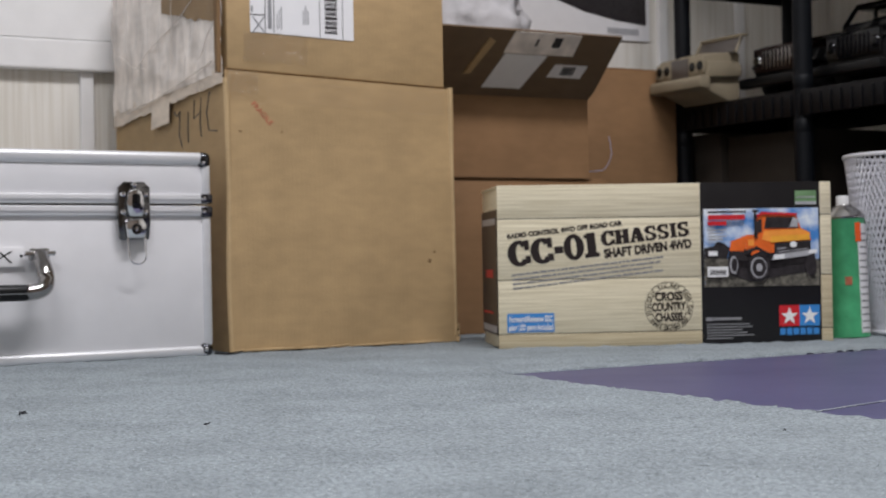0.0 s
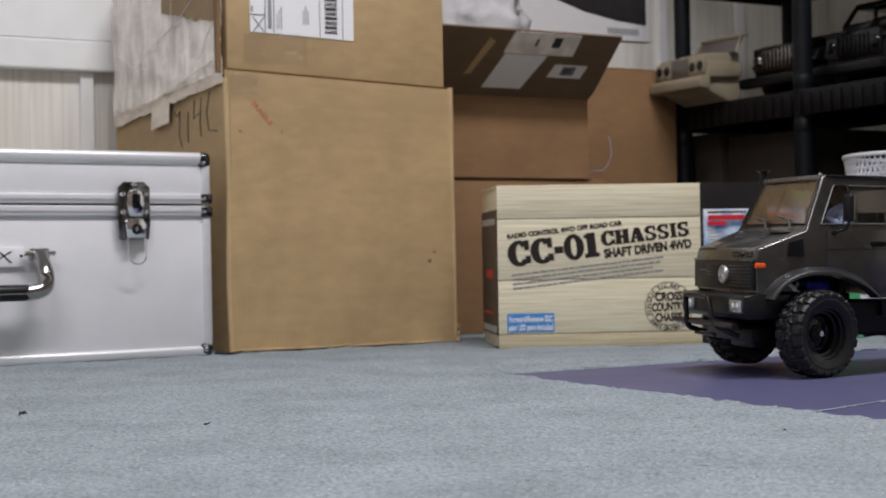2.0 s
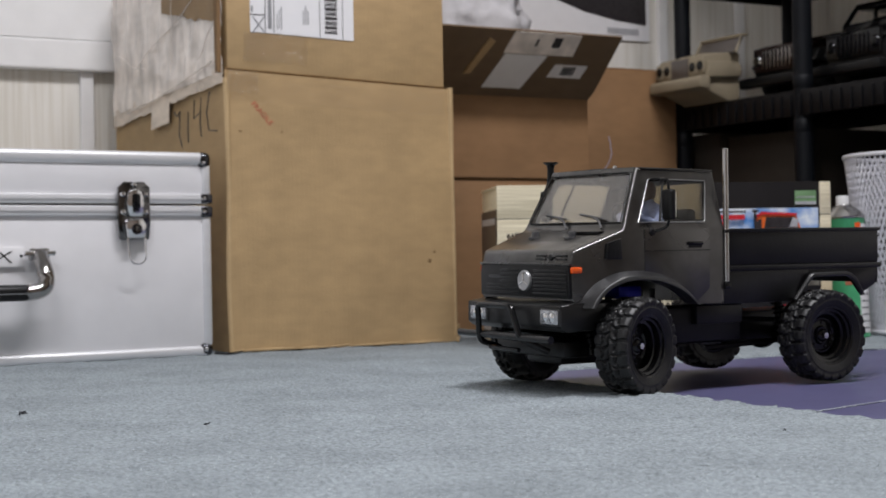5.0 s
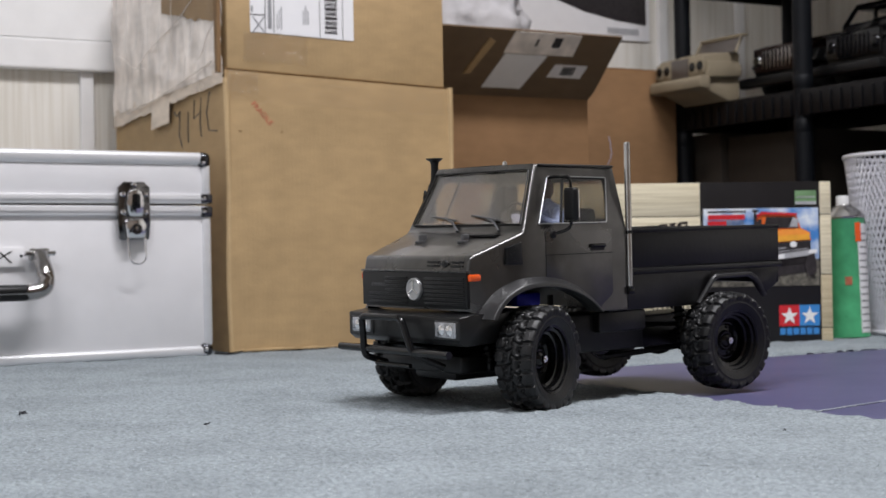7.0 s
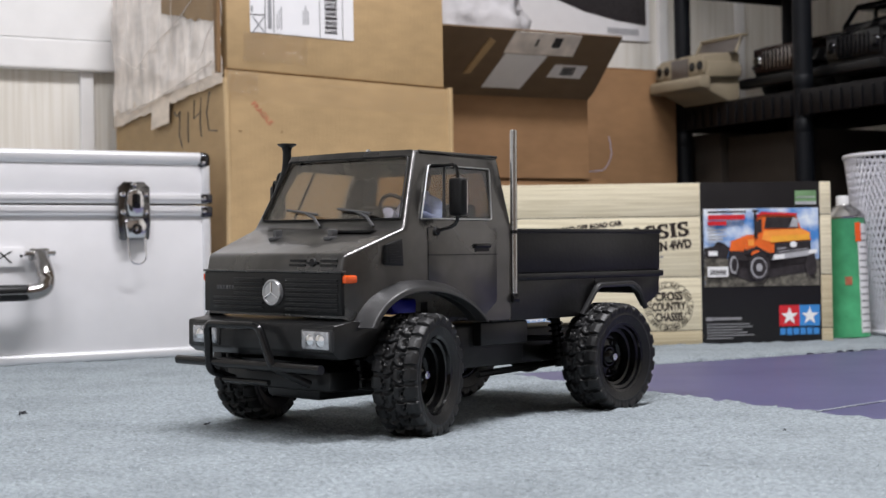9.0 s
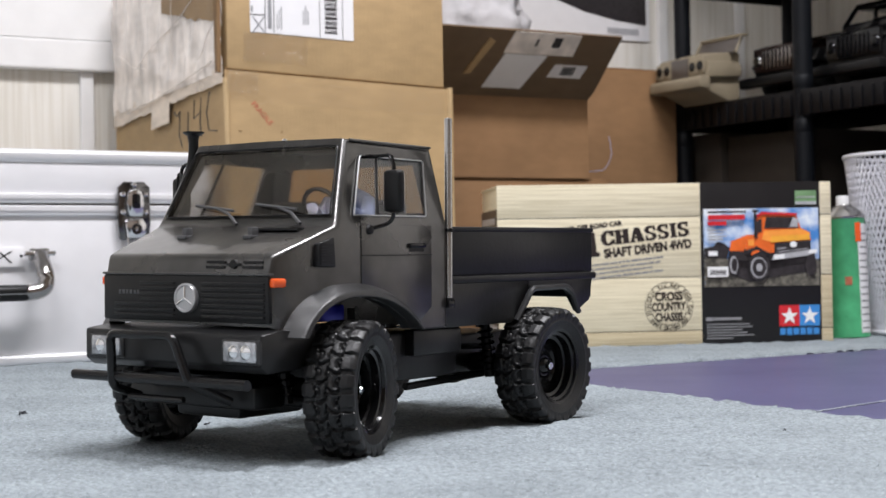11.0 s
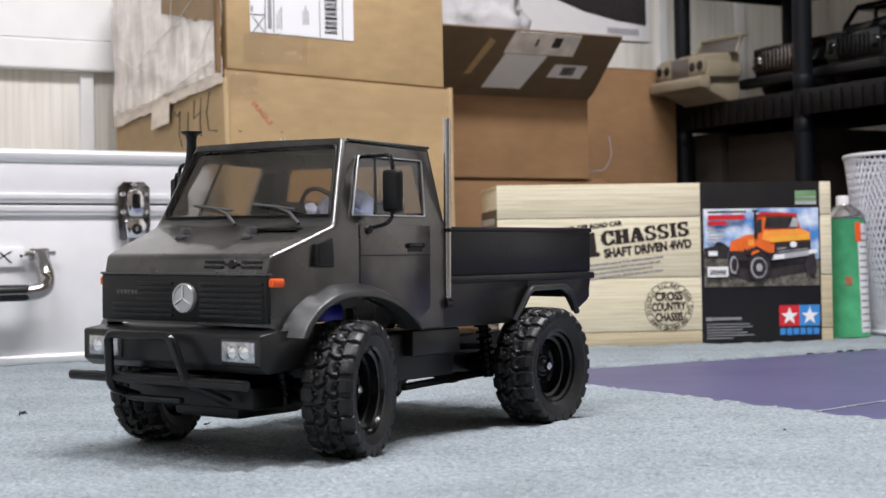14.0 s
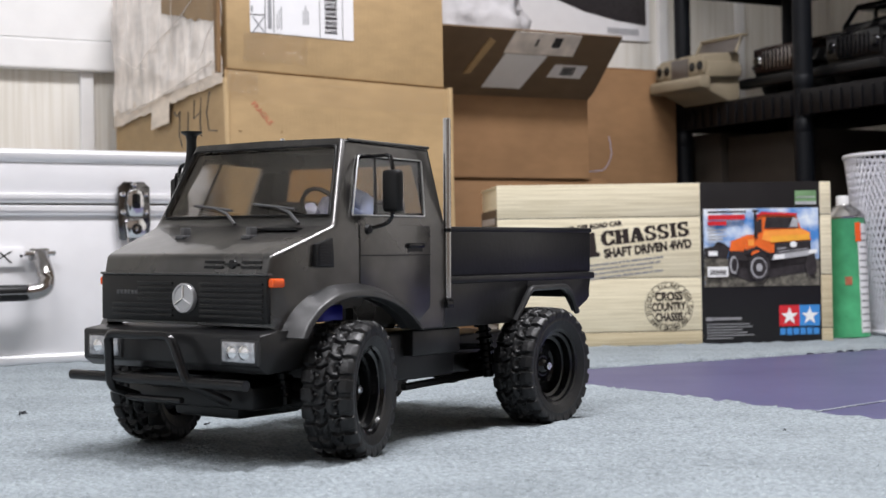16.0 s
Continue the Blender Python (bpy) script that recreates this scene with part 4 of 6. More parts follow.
ink("picture_lamp", [pp((60, 34), (69, 35), (69, 41), (60, 40)), pp((90, 41), (97, 41), (98, 46), (91, 46)), pp(*[(77 + 3 * math.cos(i), 53 + 4 * math.sin(i)) for i in np.linspace(0, 5.9, 12)])], "print_white", 8)
ink("picture_tyre", [pp(*[(47 + 9.5 * math.cos(i), 25 + 19 * math.sin(i)) for i in np.linspace(0, 6, 20)]), pp(*[(25 + 5 * math.cos(i), 28 + 15 * math.sin(i)) for i in np.linspace(0, 6, 16)]), pp(*[(92 + 5 * math.cos(i), 26 + 14 * math.sin(i)) for i in np.linspace(0, 6, 16)])], "print_dark", 8)
ink("picture_rim", [pp(*[(46.5 + 7.0 * math.cos(i), 24 + 13.6 * math.sin(i)) for i in np.linspace(0, 6, 24)]), pp(*[(25 + 3.6 * math.cos(i), 28 + 11.5 * math.sin(i)) for i in np.linspace(0, 6, 16)])], "print_grey", 9)
ink("picture_hub", [pp(*[(46.8 + 6.0 * math.cos(i), 24 + 11.6 * math.sin(i)) for i in np.linspace(0, 6, 24)]), pp(*[(25.4 + 2.6 * math.cos(i), 28 + 9 * math.sin(i)) for i in np.linspace(0, 6, 16)])], "print_dark", 10)
ink("picture_snorkel", [pp((43, 62), (46, 62), (45, 96), (43, 96)), pp((41.5, 95), (47, 95), (47, 98), (41.5, 98))], "print_dark", 10)
ink("picture_title", [pp((3, 86), (35, 86), (35, 92), (3, 92)), pp((3, 79), (19, 79), (19, 84), (3, 84))], "print_red", 11)
ink("picture_title", [pp((3, 94.5), (36, 94.5), (36, 97), (3, 97))], "print_dark", 11)
ink("picture_text", [pp((3, 60 + 4 * k), (16 + 3 * (k % 2), 60 + 4 * k), (16 + 3 * (k % 2), 61.6 + 4 * k), (3, 61.6 + 4 * k)) for k in range(4)], "print_grey", 11)
bcl = ink("picture_barcode", [pp((2, 13), (20, 13), (20, 26), (2, 26)), pp((3, 40), (11, 40), (11, 46), (3, 46))], "print_white", 11)
ink("picture_bars", [pp((4 + 1.1 * k, 15.5), (4.6 + 1.1 * k, 15.5), (4.6 + 1.1 * k, 22), (4 + 1.1 * k, 22)) for k in range(13)], "print_dark", 12)
ink("picture_rim", [pp(*[(46.8 + 2.6 * math.cos(i), 24 + 5.2 * math.sin(i)) for i in np.linspace(0, 6, 14)])], "print_grey", 11)
ink("picture_mirror", [pp((74, 76), (81, 76), (82, 85), (77, 88))], "print_grey", 8)
ink("picture_roof", [pp((46, 88), (50, 92), (80, 90), (81, 93), (50, 95.5), (45, 91))], "print_red", 9)
ink("picture_hood_stripe", [pp((57, 56), (91, 59), (91, 66), (58, 64))], "print_yellow", 8)
ink("picture_fender", [pp((40, 40), (49, 45), (57, 42), (57, 48), (49, 53), (41, 49))], "print_orange", 9)
ink("picture_mudguard", [pp((37, 42), (45, 47), (56, 40), (56, 42.5), (45, 51), (37, 46))], "print_dark", 10)
BK = pose(0, -0.0008, 0)
part("sticker", poly(rect(0.4545, 0.4875, 0.2075, 0.2290), 0.0005), "holo", blk, "green holographic sticker", BK)
bars("sticker_line", [(0.4575, 0.4855, 0.2185, 0.2200), (0.4550, 0.4870, 0.2080, 0.2125)], "print_grey", blk, pose(0, -0.0015, 0))
part("emblem_field", poly(rect(0.4270, 0.4583, 0.0245, 0.0560), 0.0005), "print_red", blk, "red square of the maker's emblem", BK)
part("emblem_field", poly(rect(0.4585, 0.4900, 0.0245, 0.0560), 0.0005), "print_blue", blk, "blue square of the maker's emblem", BK)
for cx in (0.4427, 0.4742):
    star = [(cx + (0.0140 if k % 2 == 0 else 0.0056) * math.sin(math.pi * k / 5), 0.0395 + (0.0140 if k % 2 == 0 else 0.0056) * math.cos(math.pi * k / 5)) for k in range(10)]
    bars("emblem_star", [star], "print_white", blk, pose(0, -0.0015, 0))
bars("wordmark", [(0.4280 + 0.0104 * k, 0.4280 + 0.0104 * k + 0.0085, 0.0115, 0.0215) for k in range(6)], "print_blue", blk, BK)
bars("small_print", [(0.3140, 0.3240, 0.0345, 0.0400), (0.3245, 0.3690, 0.0355, 0.0395)] + [(0.3150, 0.3150 + (0.066, 0.07, 0.055, 0.062, 0.073, 0.040)[k], 0.0285 - 0.0042 * k, 0.0302 - 0.0042 * k) for k in range(6)], "grey_ink", blk, BK)

# ---- spray can and waste basket ----
can = empty("spray_can", pose(0.638, 2.385, 0, -1.0, -1.5, 0), "green aerosol can with a white cap on the carpet", "spray can")
part("tin", lathe([(0, 0), (0.0315, 0), (0.033, 0.002), (0.0325, 0.004), (0.0325, 0.186), (0.033, 0.188), (0.031, 0.190)], 40), "green", can)
part("dome", lathe([(0.033, 0.187), (0.0335, 0.190), (0.031, 0.1925), (0.028, 0.196), (0.020, 0.204), (0.0135, 0.2075), (0.0125, 0.209)], 36), "steel", can)
part("cap", lathe([(0.0105, 0.206), (0.0102, 0.221), (0.0092, 0.2235), (0, 0.224)], 24), "can_cap", can)
bm = bmesh.new()


def can_patch(name, a0, a1, z0, z1, material, parent, r=0.0329):
    bm = bmesh.new()
    n = 10
    ps = [(math.sin(radians(a0 + (a1 - a0) * i / n)), -math.cos(radians(a0 + (a1 - a0) * i / n))) for i in range(n + 1)]
    vs = [[bm.verts.new((x * rr, y * rr, z)) for x, y in ps] for rr, z in ((r, z0), (r, z1), (r - 0.0015, z1), (r - 0.0015, z0))]
    for k in range(4):
        for i in range(n):
            bm.faces.new((vs[k][i], vs[k][i + 1], vs[(k + 1) % 4][i + 1], vs[(k + 1) % 4][i]))
    return part(name, bm, material, parent, "", None, 60)


wl = can_patch("paper_label", 22, 75, 0.008, 0.178, "white_label", can)
for k in range(15):
    can_patch("label_text", 26, 60, 0.014 + 0.0105 * k, 0.0165 + 0.0105 * k, "grey_ink", wl, 0.0332)
can_patch("orange_mark", 15, 34, 0.150, 0.180, "orange", can, 0.0333)
can_patch("orange_mark", -18, 0, 0.083, 0.096, "red_ink", can, 0.0333)
bm.free()

basket = empty("waste_basket", pose(0.782, 2.44, 0), "white wire mesh waste basket on the carpet", "basket")
RT, RB, HB = 0.128, 0.094, 0.288
part("rim", tube([(RT * math.cos(a), RT * math.sin(a), HB) for a in np.linspace(0, 2 * math.pi, 49)[:-1]], 0.0035, 8, None, True), "wire", basket)
part("foot_ring", tube([(RB * math.cos(a), RB * math.sin(a), 0.006) for a in np.linspace(0, 2 * math.pi, 49)[:-1]], 0.004, 8, None, True), "wire", basket)
part("base", lathe([(0, 0.004), (RB, 0.004), (RB, 0.008), (0, 0.008)], 40), "wire", basket)
NW = 76
for sgn in (1, -1):
    bm = bmesh.new()
    for k in range(NW):
        pts = []
        for j in range(9):
            t = j / 8
            a = 2 * math.pi * k / NW + sgn * t * 1.05
            r = RB + (RT - RB) * t
            pts.append((r * math.cos(a), r * math.sin(a), 0.006 + (HB - 0.006) * t))
        tube(pts, 0.0012, 4, bm)
    part("wire_mesh", bm, "wire", basket)

# ---- black shelf unit ----
shelf = empty("shelf_unit", ROOM @ pose(1.986, 0, 0), "black plastic shelf unit with round posts", "shelf")
for pb in (2.484, 2.129, 1.05):
    for pa in (0.0, 0.295):
        r = 0.0185 if pb == 2.129 else 0.0165
        pst = part("post", lathe([(0, 0), (r, 0), (r, 1.34), (0, 1.34)], 20), "post", shelf, "", pose(pa, pb, 0))
        for zz in (0.372, 0.455):
            part("collar", lathe([(r, zz - 0.012), (r + 0.0012, zz - 0.010), (r + 0.0012, zz + 0.010), (r, zz + 0.012)], 20), "post", pst)
# boards from 0.68 up are unseen, added to keep lamp light off the wall
for z in (0.395, 0.05, 0.68, 0.97, 1.26):
    bd = part("shelf_board", box(-0.012, 0.31, 1.03, 2.51, z + 0.034, z + 0.042, 0.002), "shelf", shelf)
    part("front_lip", box(-0.016, -0.010, 1.02, 2.52, z - 0.004, z + 0.044, 0.002), "shelf", bd)
    part("side_lip", box(-0.012, 0.31, 2.512, 2.519, z - 0.004, z + 0.044, 0.002), "shelf", bd)
    part("back_lip", box(0.308, 0.314, 1.02, 2.52, z - 0.004, z + 0.044, 0.002), "shelf", bd)
    for k in range(34):
        y = 1.60 + 0.026 * k
        if z == 0.395:
            part("rib", box(-0.0195, -0.0155, y - 0.0025, y + 0.0025, z - 0.004, z + 0.036, 0.001), "shelf", bd)


# ---- model car bodies on the shelf ----
def tan_body():
    t = empty("model_car", ROOM @ pose(1.935, 2.392, 0.4560), "tan plastic model truck body on the black shelf", "model car", "model cars")
    w = 0.078
    # front towards -x, width along y
    part("lower_body", prism([(-0.022, 0.004), (0.036, -0.0185), (0.066, -0.0185), (0.066, 0.046), (0.02, 0.046), (-0.022, 0.044)], -w + 0.010, w - 0.006, 0.004), "tan", t)
    part("hood", prism([(-0.030, 0.026), (0.0, 0.026), (0.066, 0.030), (0.066, 0.080), (0.04, 0.079), (-0.022, 0.073), (-0.030, 0.068)], -w + 0.008, w - 0.008, 0.005), "tan", t)
    part("hood_bulge", prism([(-0.010, 0.070), (0.060, 0.074), (0.060, 0.084), (0.0, 0.079)], -w * 0.5, w * 0.5, 0.003), "tan", t)
    part("windscreen", prism([(0.036, 0.078), (0.042, 0.078), (0.058, 0.108), (0.052, 0.108)], -0.090, 0.030, 0.001), "dark_window", t)
    wf = part("windscreen_frame", tube([(0.034, -0.094, 0.076), (0.052, -0.092, 0.110), (0.052, 0.030, 0.110), (0.034, 0.034, 0.076)], 0.0036, 8), "tan", t)
    part("roof_bar", box(0.048, 0.066, -0.096, 0.034, 0.109, 0.114, 0.002), "tan", wf)
    part("grille", box(-0.0325, -0.026, -0.026, 0.026, 0.030, 0.068, 0.002), "dark_window", t)
    for y in (-0.064, -0.040, 0.040, 0.064):
        bz = part("lamp_bezel", box(-0.0325, -0.026, y - 0.0115, y + 0.0115, 0.034, 0.064, 0.003), "tan", t)
        part("lamp", lathe([(0, 0.0015), (0.008, 0.0012), (0.0095, 0)], 16, pose(-0.0325, y, 0.049, 0, -90, 0)), "black_gloss", bz)
    part("bumper", prism([(-0.046, 0.006), (-0.046, 0.024), (-0.036, 0.030), (-0.020, 0.028), (-0.020, 0.002)], -w - 0.004, w + 0.003, 0.003), "tan", t)
    for y in (-w - 0.002, w - 0.018):
        part("fender", prism([(-0.028, 0.026), (0.062, 0.030), (0.062, 0.054), (0.05, 0.060), (-0.020, 0.058)], y, y + 0.020, 0.004), "tan", t)
    return t


def dark_body(m, material, label, tall, cab, trim, bar):
    """A dark off-road model with an open window frame over its body."""
    t = empty("model_car", m, label, "model car", "model cars")
    w, up, back = 0.088, 0.036, 0.215
    for x in (0.045, 0.165):
        for y in (-0.064, 0.064):
            wh = part("wheel", lathe([(0, -0.018), (0.024, -0.018), (0.026, -0.021), (0.040, -0.02), (0.043, -0.012), (0.043, 0.012), (0.040, 0.02), (0.026, 0.021), (0.024, 0.018), (0, 0.018)], 24, pose(x, y, 0.0435, 90, 0, 0)), "rubber", t)
            part("hub", lathe([(0, 0.024), (0.006, 0.023), (0.009, 0.018)], 12, pose(x, y, 0.0435, 90 if y < 0 else -90, 0, 0)), "black_gloss", wh)
    part("chassis", box(0.0, back - 0.01, -0.04, 0.04, 0.028, 0.070, 0.004), "black", t)
    part("lower_body", prism([(-0.02, up), (back, up), (back, up + 0.06), (0.10, up + 0.06), (0.0, up + 0.056), (-0.02, up + 0.04)], -w + 0.014, w - 0.014, 0.005), "black", t)
    part("hood", prism([(-0.022, up + 0.046), (0.10, up + 0.05), (0.10, up + 0.086), (0.0, up + 0.076), (-0.02, up + 0.070)], -w + 0.022, w - 0.022, 0.006), material, t)
    part("cabin", prism([(cab, up + 0.055), (back, up + 0.055), (back, up + 0.092), (cab, up + 0.092)], -w + 0.012, w - 0.012, 0.006), "black_gloss", t)
    if tall > 0.1:
        rf = part("roof", prism([(cab + 0.030, up + tall - 0.012), (back, up + tall - 0.012), (back - 0.005, up + tall), (cab + 0.036, up + tall)], -w + 0.014, w - 0.014, 0.004), "black_gloss", t)
        for y in (-w + 0.018, w - 0.018):
            for x0, x1 in ((cab + 0.004, cab + 0.036), (cab + 0.085, cab + 0.085), (back - 0.008, back - 0.012)):
                part("pillar", tube([(x0, y, up + 0.088), (x1, y, up + tall - 0.008)], 0.0045, 8), "black_gloss", rf)
        for y in (-0.036, 0.036):
            part("seat", box(cab + 0.06, cab + 0.080, y - 0.022, y + 0.022, up + 0.090, up + tall - 0.026, 0.005), "black", t)
    g = part("grille", box(-0.027, -0.018, -0.068, 0.068, up + 0.020, up + 0.068, 0.002), material, t)
    for k in range(8):
        part("grille_bar", box(-0.0300, -0.026, -0.039 + 0.011 * k - 0.0022, -0.039 + 0.011 * k + 0.0022, up + 0.026, up + 0.062, 0.001), bar, g)
    for y in (-0.056, 0.056):
        part("headlight", lathe([(0, 0.005), (0.008, 0.004), (0.0115, 0)], 18, pose(-0.027, y, up + 0.044, 0, -90, 0)), trim, t)
    part("bumper", box(-0.05, -0.028, -w, w, up - 0.010, up + 0.010, 0.004), "black", t)
    for y in (-w - 0.004, w - 0.018):
        part("fender", prism([(-0.015, up + 0.030), (0.10, up + 0.030), (0.085, up + 0.060), (0.0, up + 0.056)], y, y + 0.022, 0.004), "black", t)
    return t


tan_body()
dark_body(ROOM @ pose(2.062, 2.254, 0.4375), "maroon", "dark maroon off-road model car with a bright grille on the shelf", 0.09, 0.070, "chrome", "chrome_dim")
dark_body(ROOM @ pose(2.062, 2.050, 0.4375), "black_gloss", "glossy black off-road model car on the shelf", 0.134, 0.020, "black_gloss", "black_gloss")
tagged(part("storage_tray", box(2.10, 2.27, 1.75, 2.02, 0.092, 0.29, 0.006), "flare", None, "", ROOM), "grey plastic tray on the lower shelf", "tray")
tagged(part("plastic_tub", box(2.02, 2.2, 1.60, 1.74, 0.092, 0.32, 0.008), "lilac", None, "", ROOM), "pale lilac plastic tub on the lower shelf", "tub")
# cartons coloured near black for the shade under the board
shut_carton("carton", 2.03, 2.27, 2.16, 2.40, 0.093, 0.372, "carton_deep_shade", "brown carton on the lower shelf, darkened for the shade there")
shut_carton("carton", 2.02, 2.25, 2.41, 2.508, 0.093, 0.384, "carton_deep_shade", "narrow brown carton on the lower shelf, darkened for the shade there")
# black sheet added to hide the bright wall where only shade belongs
tagged(part("shade_panel", box(2.275, 2.298, 1.30, 2.15, 0.092, 0.388, 0.006), "black", None, "", ROOM), "added flat black panel standing in for shade behind the lower shelf", "bin")
tagged(part("cable", tube(rounded([room(1.765, 2.444, 0.372), room(1.768, 2.438, 0.335), room(1.752, 2.440, 0.305), room(1.70, 2.445, 0.30)], 0.012), 0.0010, 6), "lilac"), "thin pale cable hanging in front of a carton", "cable")


# ---- the model truck ----
# x forwards from the front axle, y to its left, z up
truck = empty("model_truck", Matrix(), "dark grey radio-controlled model truck with a flat bed", "model truck")


WIDE = 1.045


def tp(name, bm, material, parent=None, label="", smooth=35):
    for v in bm.verts:
        v.co.y *= WIDE
    return part(name, bm, material, parent or truck, label, None, smooth)


def shell(name, faces, material, parent=None, thick=0.002, bevel=0.0035, label="", angle=22, smooth=35):
    """Thin moulded panels with rounded edges; faces as lists of points, welded where they meet."""
    bm = bmesh.new()
    known = {}
    for f in faces:
        vs = []
        for p in f:
            k = tuple(round(c, 5) for c in p)
            if k not in known:
                known[k] = bm.verts.new(p)
            if known[k] not in vs:
                vs.append(known[k])
        if len(vs) > 2:
            try:
                bm.faces.new(vs)
            except ValueError:
                pass
    bmesh.ops.recalc_face_normals(bm, faces=bm.faces)
    if bevel:
        es = [e for e in bm.edges if len(e.link_faces) == 2 and e.calc_face_angle() > radians(angle)]
        bmesh.ops.bevel(bm, geom=es, offset=bevel, segments=3, profile=0.5, affect="EDGES", clamp_overlap=True)
    bmesh.ops.solidify(bm, geom=list(bm.faces), thickness=thick)
    return tp(name, bm, material, parent, label, smooth)


def mir(pts):
    return [(x, -y, z) for x, y, z in pts]


def both(faces):
    return faces + [mir(f) for f in faces]


def ring_faces(outer, inner):
    """A panel with a hole: quads between two loops of the same length."""
    n = len(outer)
    return [[outer[i], outer[(i + 1) % n], inner[(i + 1) % n], inner[i]] for i in range(n)]


def ys(x):
    """The body's half width along its length."""
    return 0.0865 if x < 0.0 else 0.0865 - 0.0095 * x / 0.066


def sp(x, z):
    return (x, ys(x), z)


# side below the belt, with the wheel arch
ARCH = [(0.052, 0.0855), (0.045, 0.0945), (0.034, 0.1030), (0.018, 0.1090), (0.0, 0.1110), (-0.022, 0.1095), (-0.042, 0.1040), (-0.058, 0.0960), (-0.071, 0.0855)]
upper_line = [(0.066, 0.0925), (0.0672, 0.1270), (0.0645, 0.1400), (0.040, 0.1490), (0.010, 0.1600), (-0.020, 0.1600), (-0.060, 0.1600), (-0.090, 0.1600), (-0.1150, 0.1600)]
side_faces = []
for i in range(len(ARCH) - 1):
    side_faces.append([sp(*ARCH[i]), sp(*upper_line[i]), sp(*upper_line[i + 1]), sp(*ARCH[i + 1])])
side_faces.append([sp(-0.071, 0.0855), sp(-0.1150, 0.1600), sp(-0.1150, 0.0855)])
# upper side with the door window
TOPF, TOPR = (-0.0170, 0.0700, 0.2212), (-0.1105, 0.0745, 0.2187)
outer = [sp(0.010, 0.160), TOPF, TOPR, sp(-0.1150, 0.160)]
hole = [(-0.0075, 0.0842, 0.1668), (-0.0290, 0.0722, 0.2095), (-0.0975, 0.0757, 0.2080), (-0.0890, 0.0850, 0.1668)]
side_faces += ring_faces(outer, hole)[:3]
belt = [sp(x, 0.16) for x in (0.010, -0.020, -0.060, -0.090, -0.1150)]
side_faces.append(belt + [hole[3], hole[0]])
cab_faces = both(side_faces)
# front, hood, windscreen surround, roof, back
F = [sp(0.066, 0.0925), sp(0.0672, 0.1270), sp(0.0645, 0.1400), sp(0.040, 0.1490), sp(0.010, 0.1600)]
for a, b in zip(F, F[1:]):
    cab_faces.append([a, b, mir([b])[0], mir([a])[0]])
ws_o = [sp(0.010, 0.160), TOPF, mir([TOPF])[0], mir([sp(0.010, 0.160)])[0]]
ws_i = [(0.0068, 0.0775, 0.1668), (-0.0150, 0.0668, 0.2162), (-0.0150, -0.0668, 0.2162), (0.0068, -0.0775, 0.1668)]
cab_faces += ring_faces(ws_o, ws_i)
cab_faces += both([[TOPF, TOPR, (-0.1105, 0.0, 0.2197), (-0.0170, 0.0, 0.2220)]])
rb = [sp(-0.1150, 0.160), TOPR, mir([TOPR])[0], mir([sp(-0.1150, 0.160)])[0]]
rb_in = [(-0.1147, 0.066, 0.1700), (-0.1120, 0.058, 0.2060), (-0.1120, -0.058, 0.2060), (-0.1147, -0.066, 0.1700)]
cab_faces += ring_faces(rb, rb_in)
cab_faces.append([sp(-0.1150, 0.0855), sp(-0.1150, 0.160), mir([sp(-0.1150, 0.160)])[0], mir([sp(-0.1150, 0.0855)])[0]])
cab = shell("cab", cab_faces, "paint", None, 0.0018, 0.0036, "dark grey cab and hood")

# panes
shell("windscreen", [[(p[0] - 0.0012, p[1] * 1.015, p[2]) for p in ws_i]], "smoke", None, 0.0008, 0, "smoke-tinted windscreen").visible_shadow = False
for s in (1, -1):
    q = [(x, s * (y - 0.0012), z) for x, y, z in hole]
    w = shell("side_window", [q], "clear", None, 0.0008, 0)
    w.visible_shadow = False
    f = [(x, s * (y + 0.0012), z) for x, y, z in hole]
    tp("window_trim", tube(rounded(f + [f[0]], 0.002, 2), 0.0006, 6), "silver_pen", w)
    a, b = Vector((-0.0345, s * 0.0840, 0.1668)), Vector((-0.0480, s * 0.0722, 0.2088))
    tp("window_bar", tube([a, b], 0.0014, 6), "black", w)
shell("rear_window", [[(p[0] + 0.001, p[1], p[2]) for p in rb_in]], "rear_glass", None, 0.0008, 0).visible_shadow = False
f = [(p[0] + 0.0013, p[1], p[2] + 0.0002) for p in ws_i]
tp("windscreen_seal", tube(rounded(f + [f[0]], 0.004, 3), 0.0007, 6), "black", cab)

# drip rails in the cab's gloss paint; silver glints along them are highlights
for s in (1, -1):
    tp("drip_rail", tube([(-0.0205, s * 0.0712, 0.2202), (-0.108, s * 0.0758, 0.2182)], 0.0011, 6), "paint", cab)

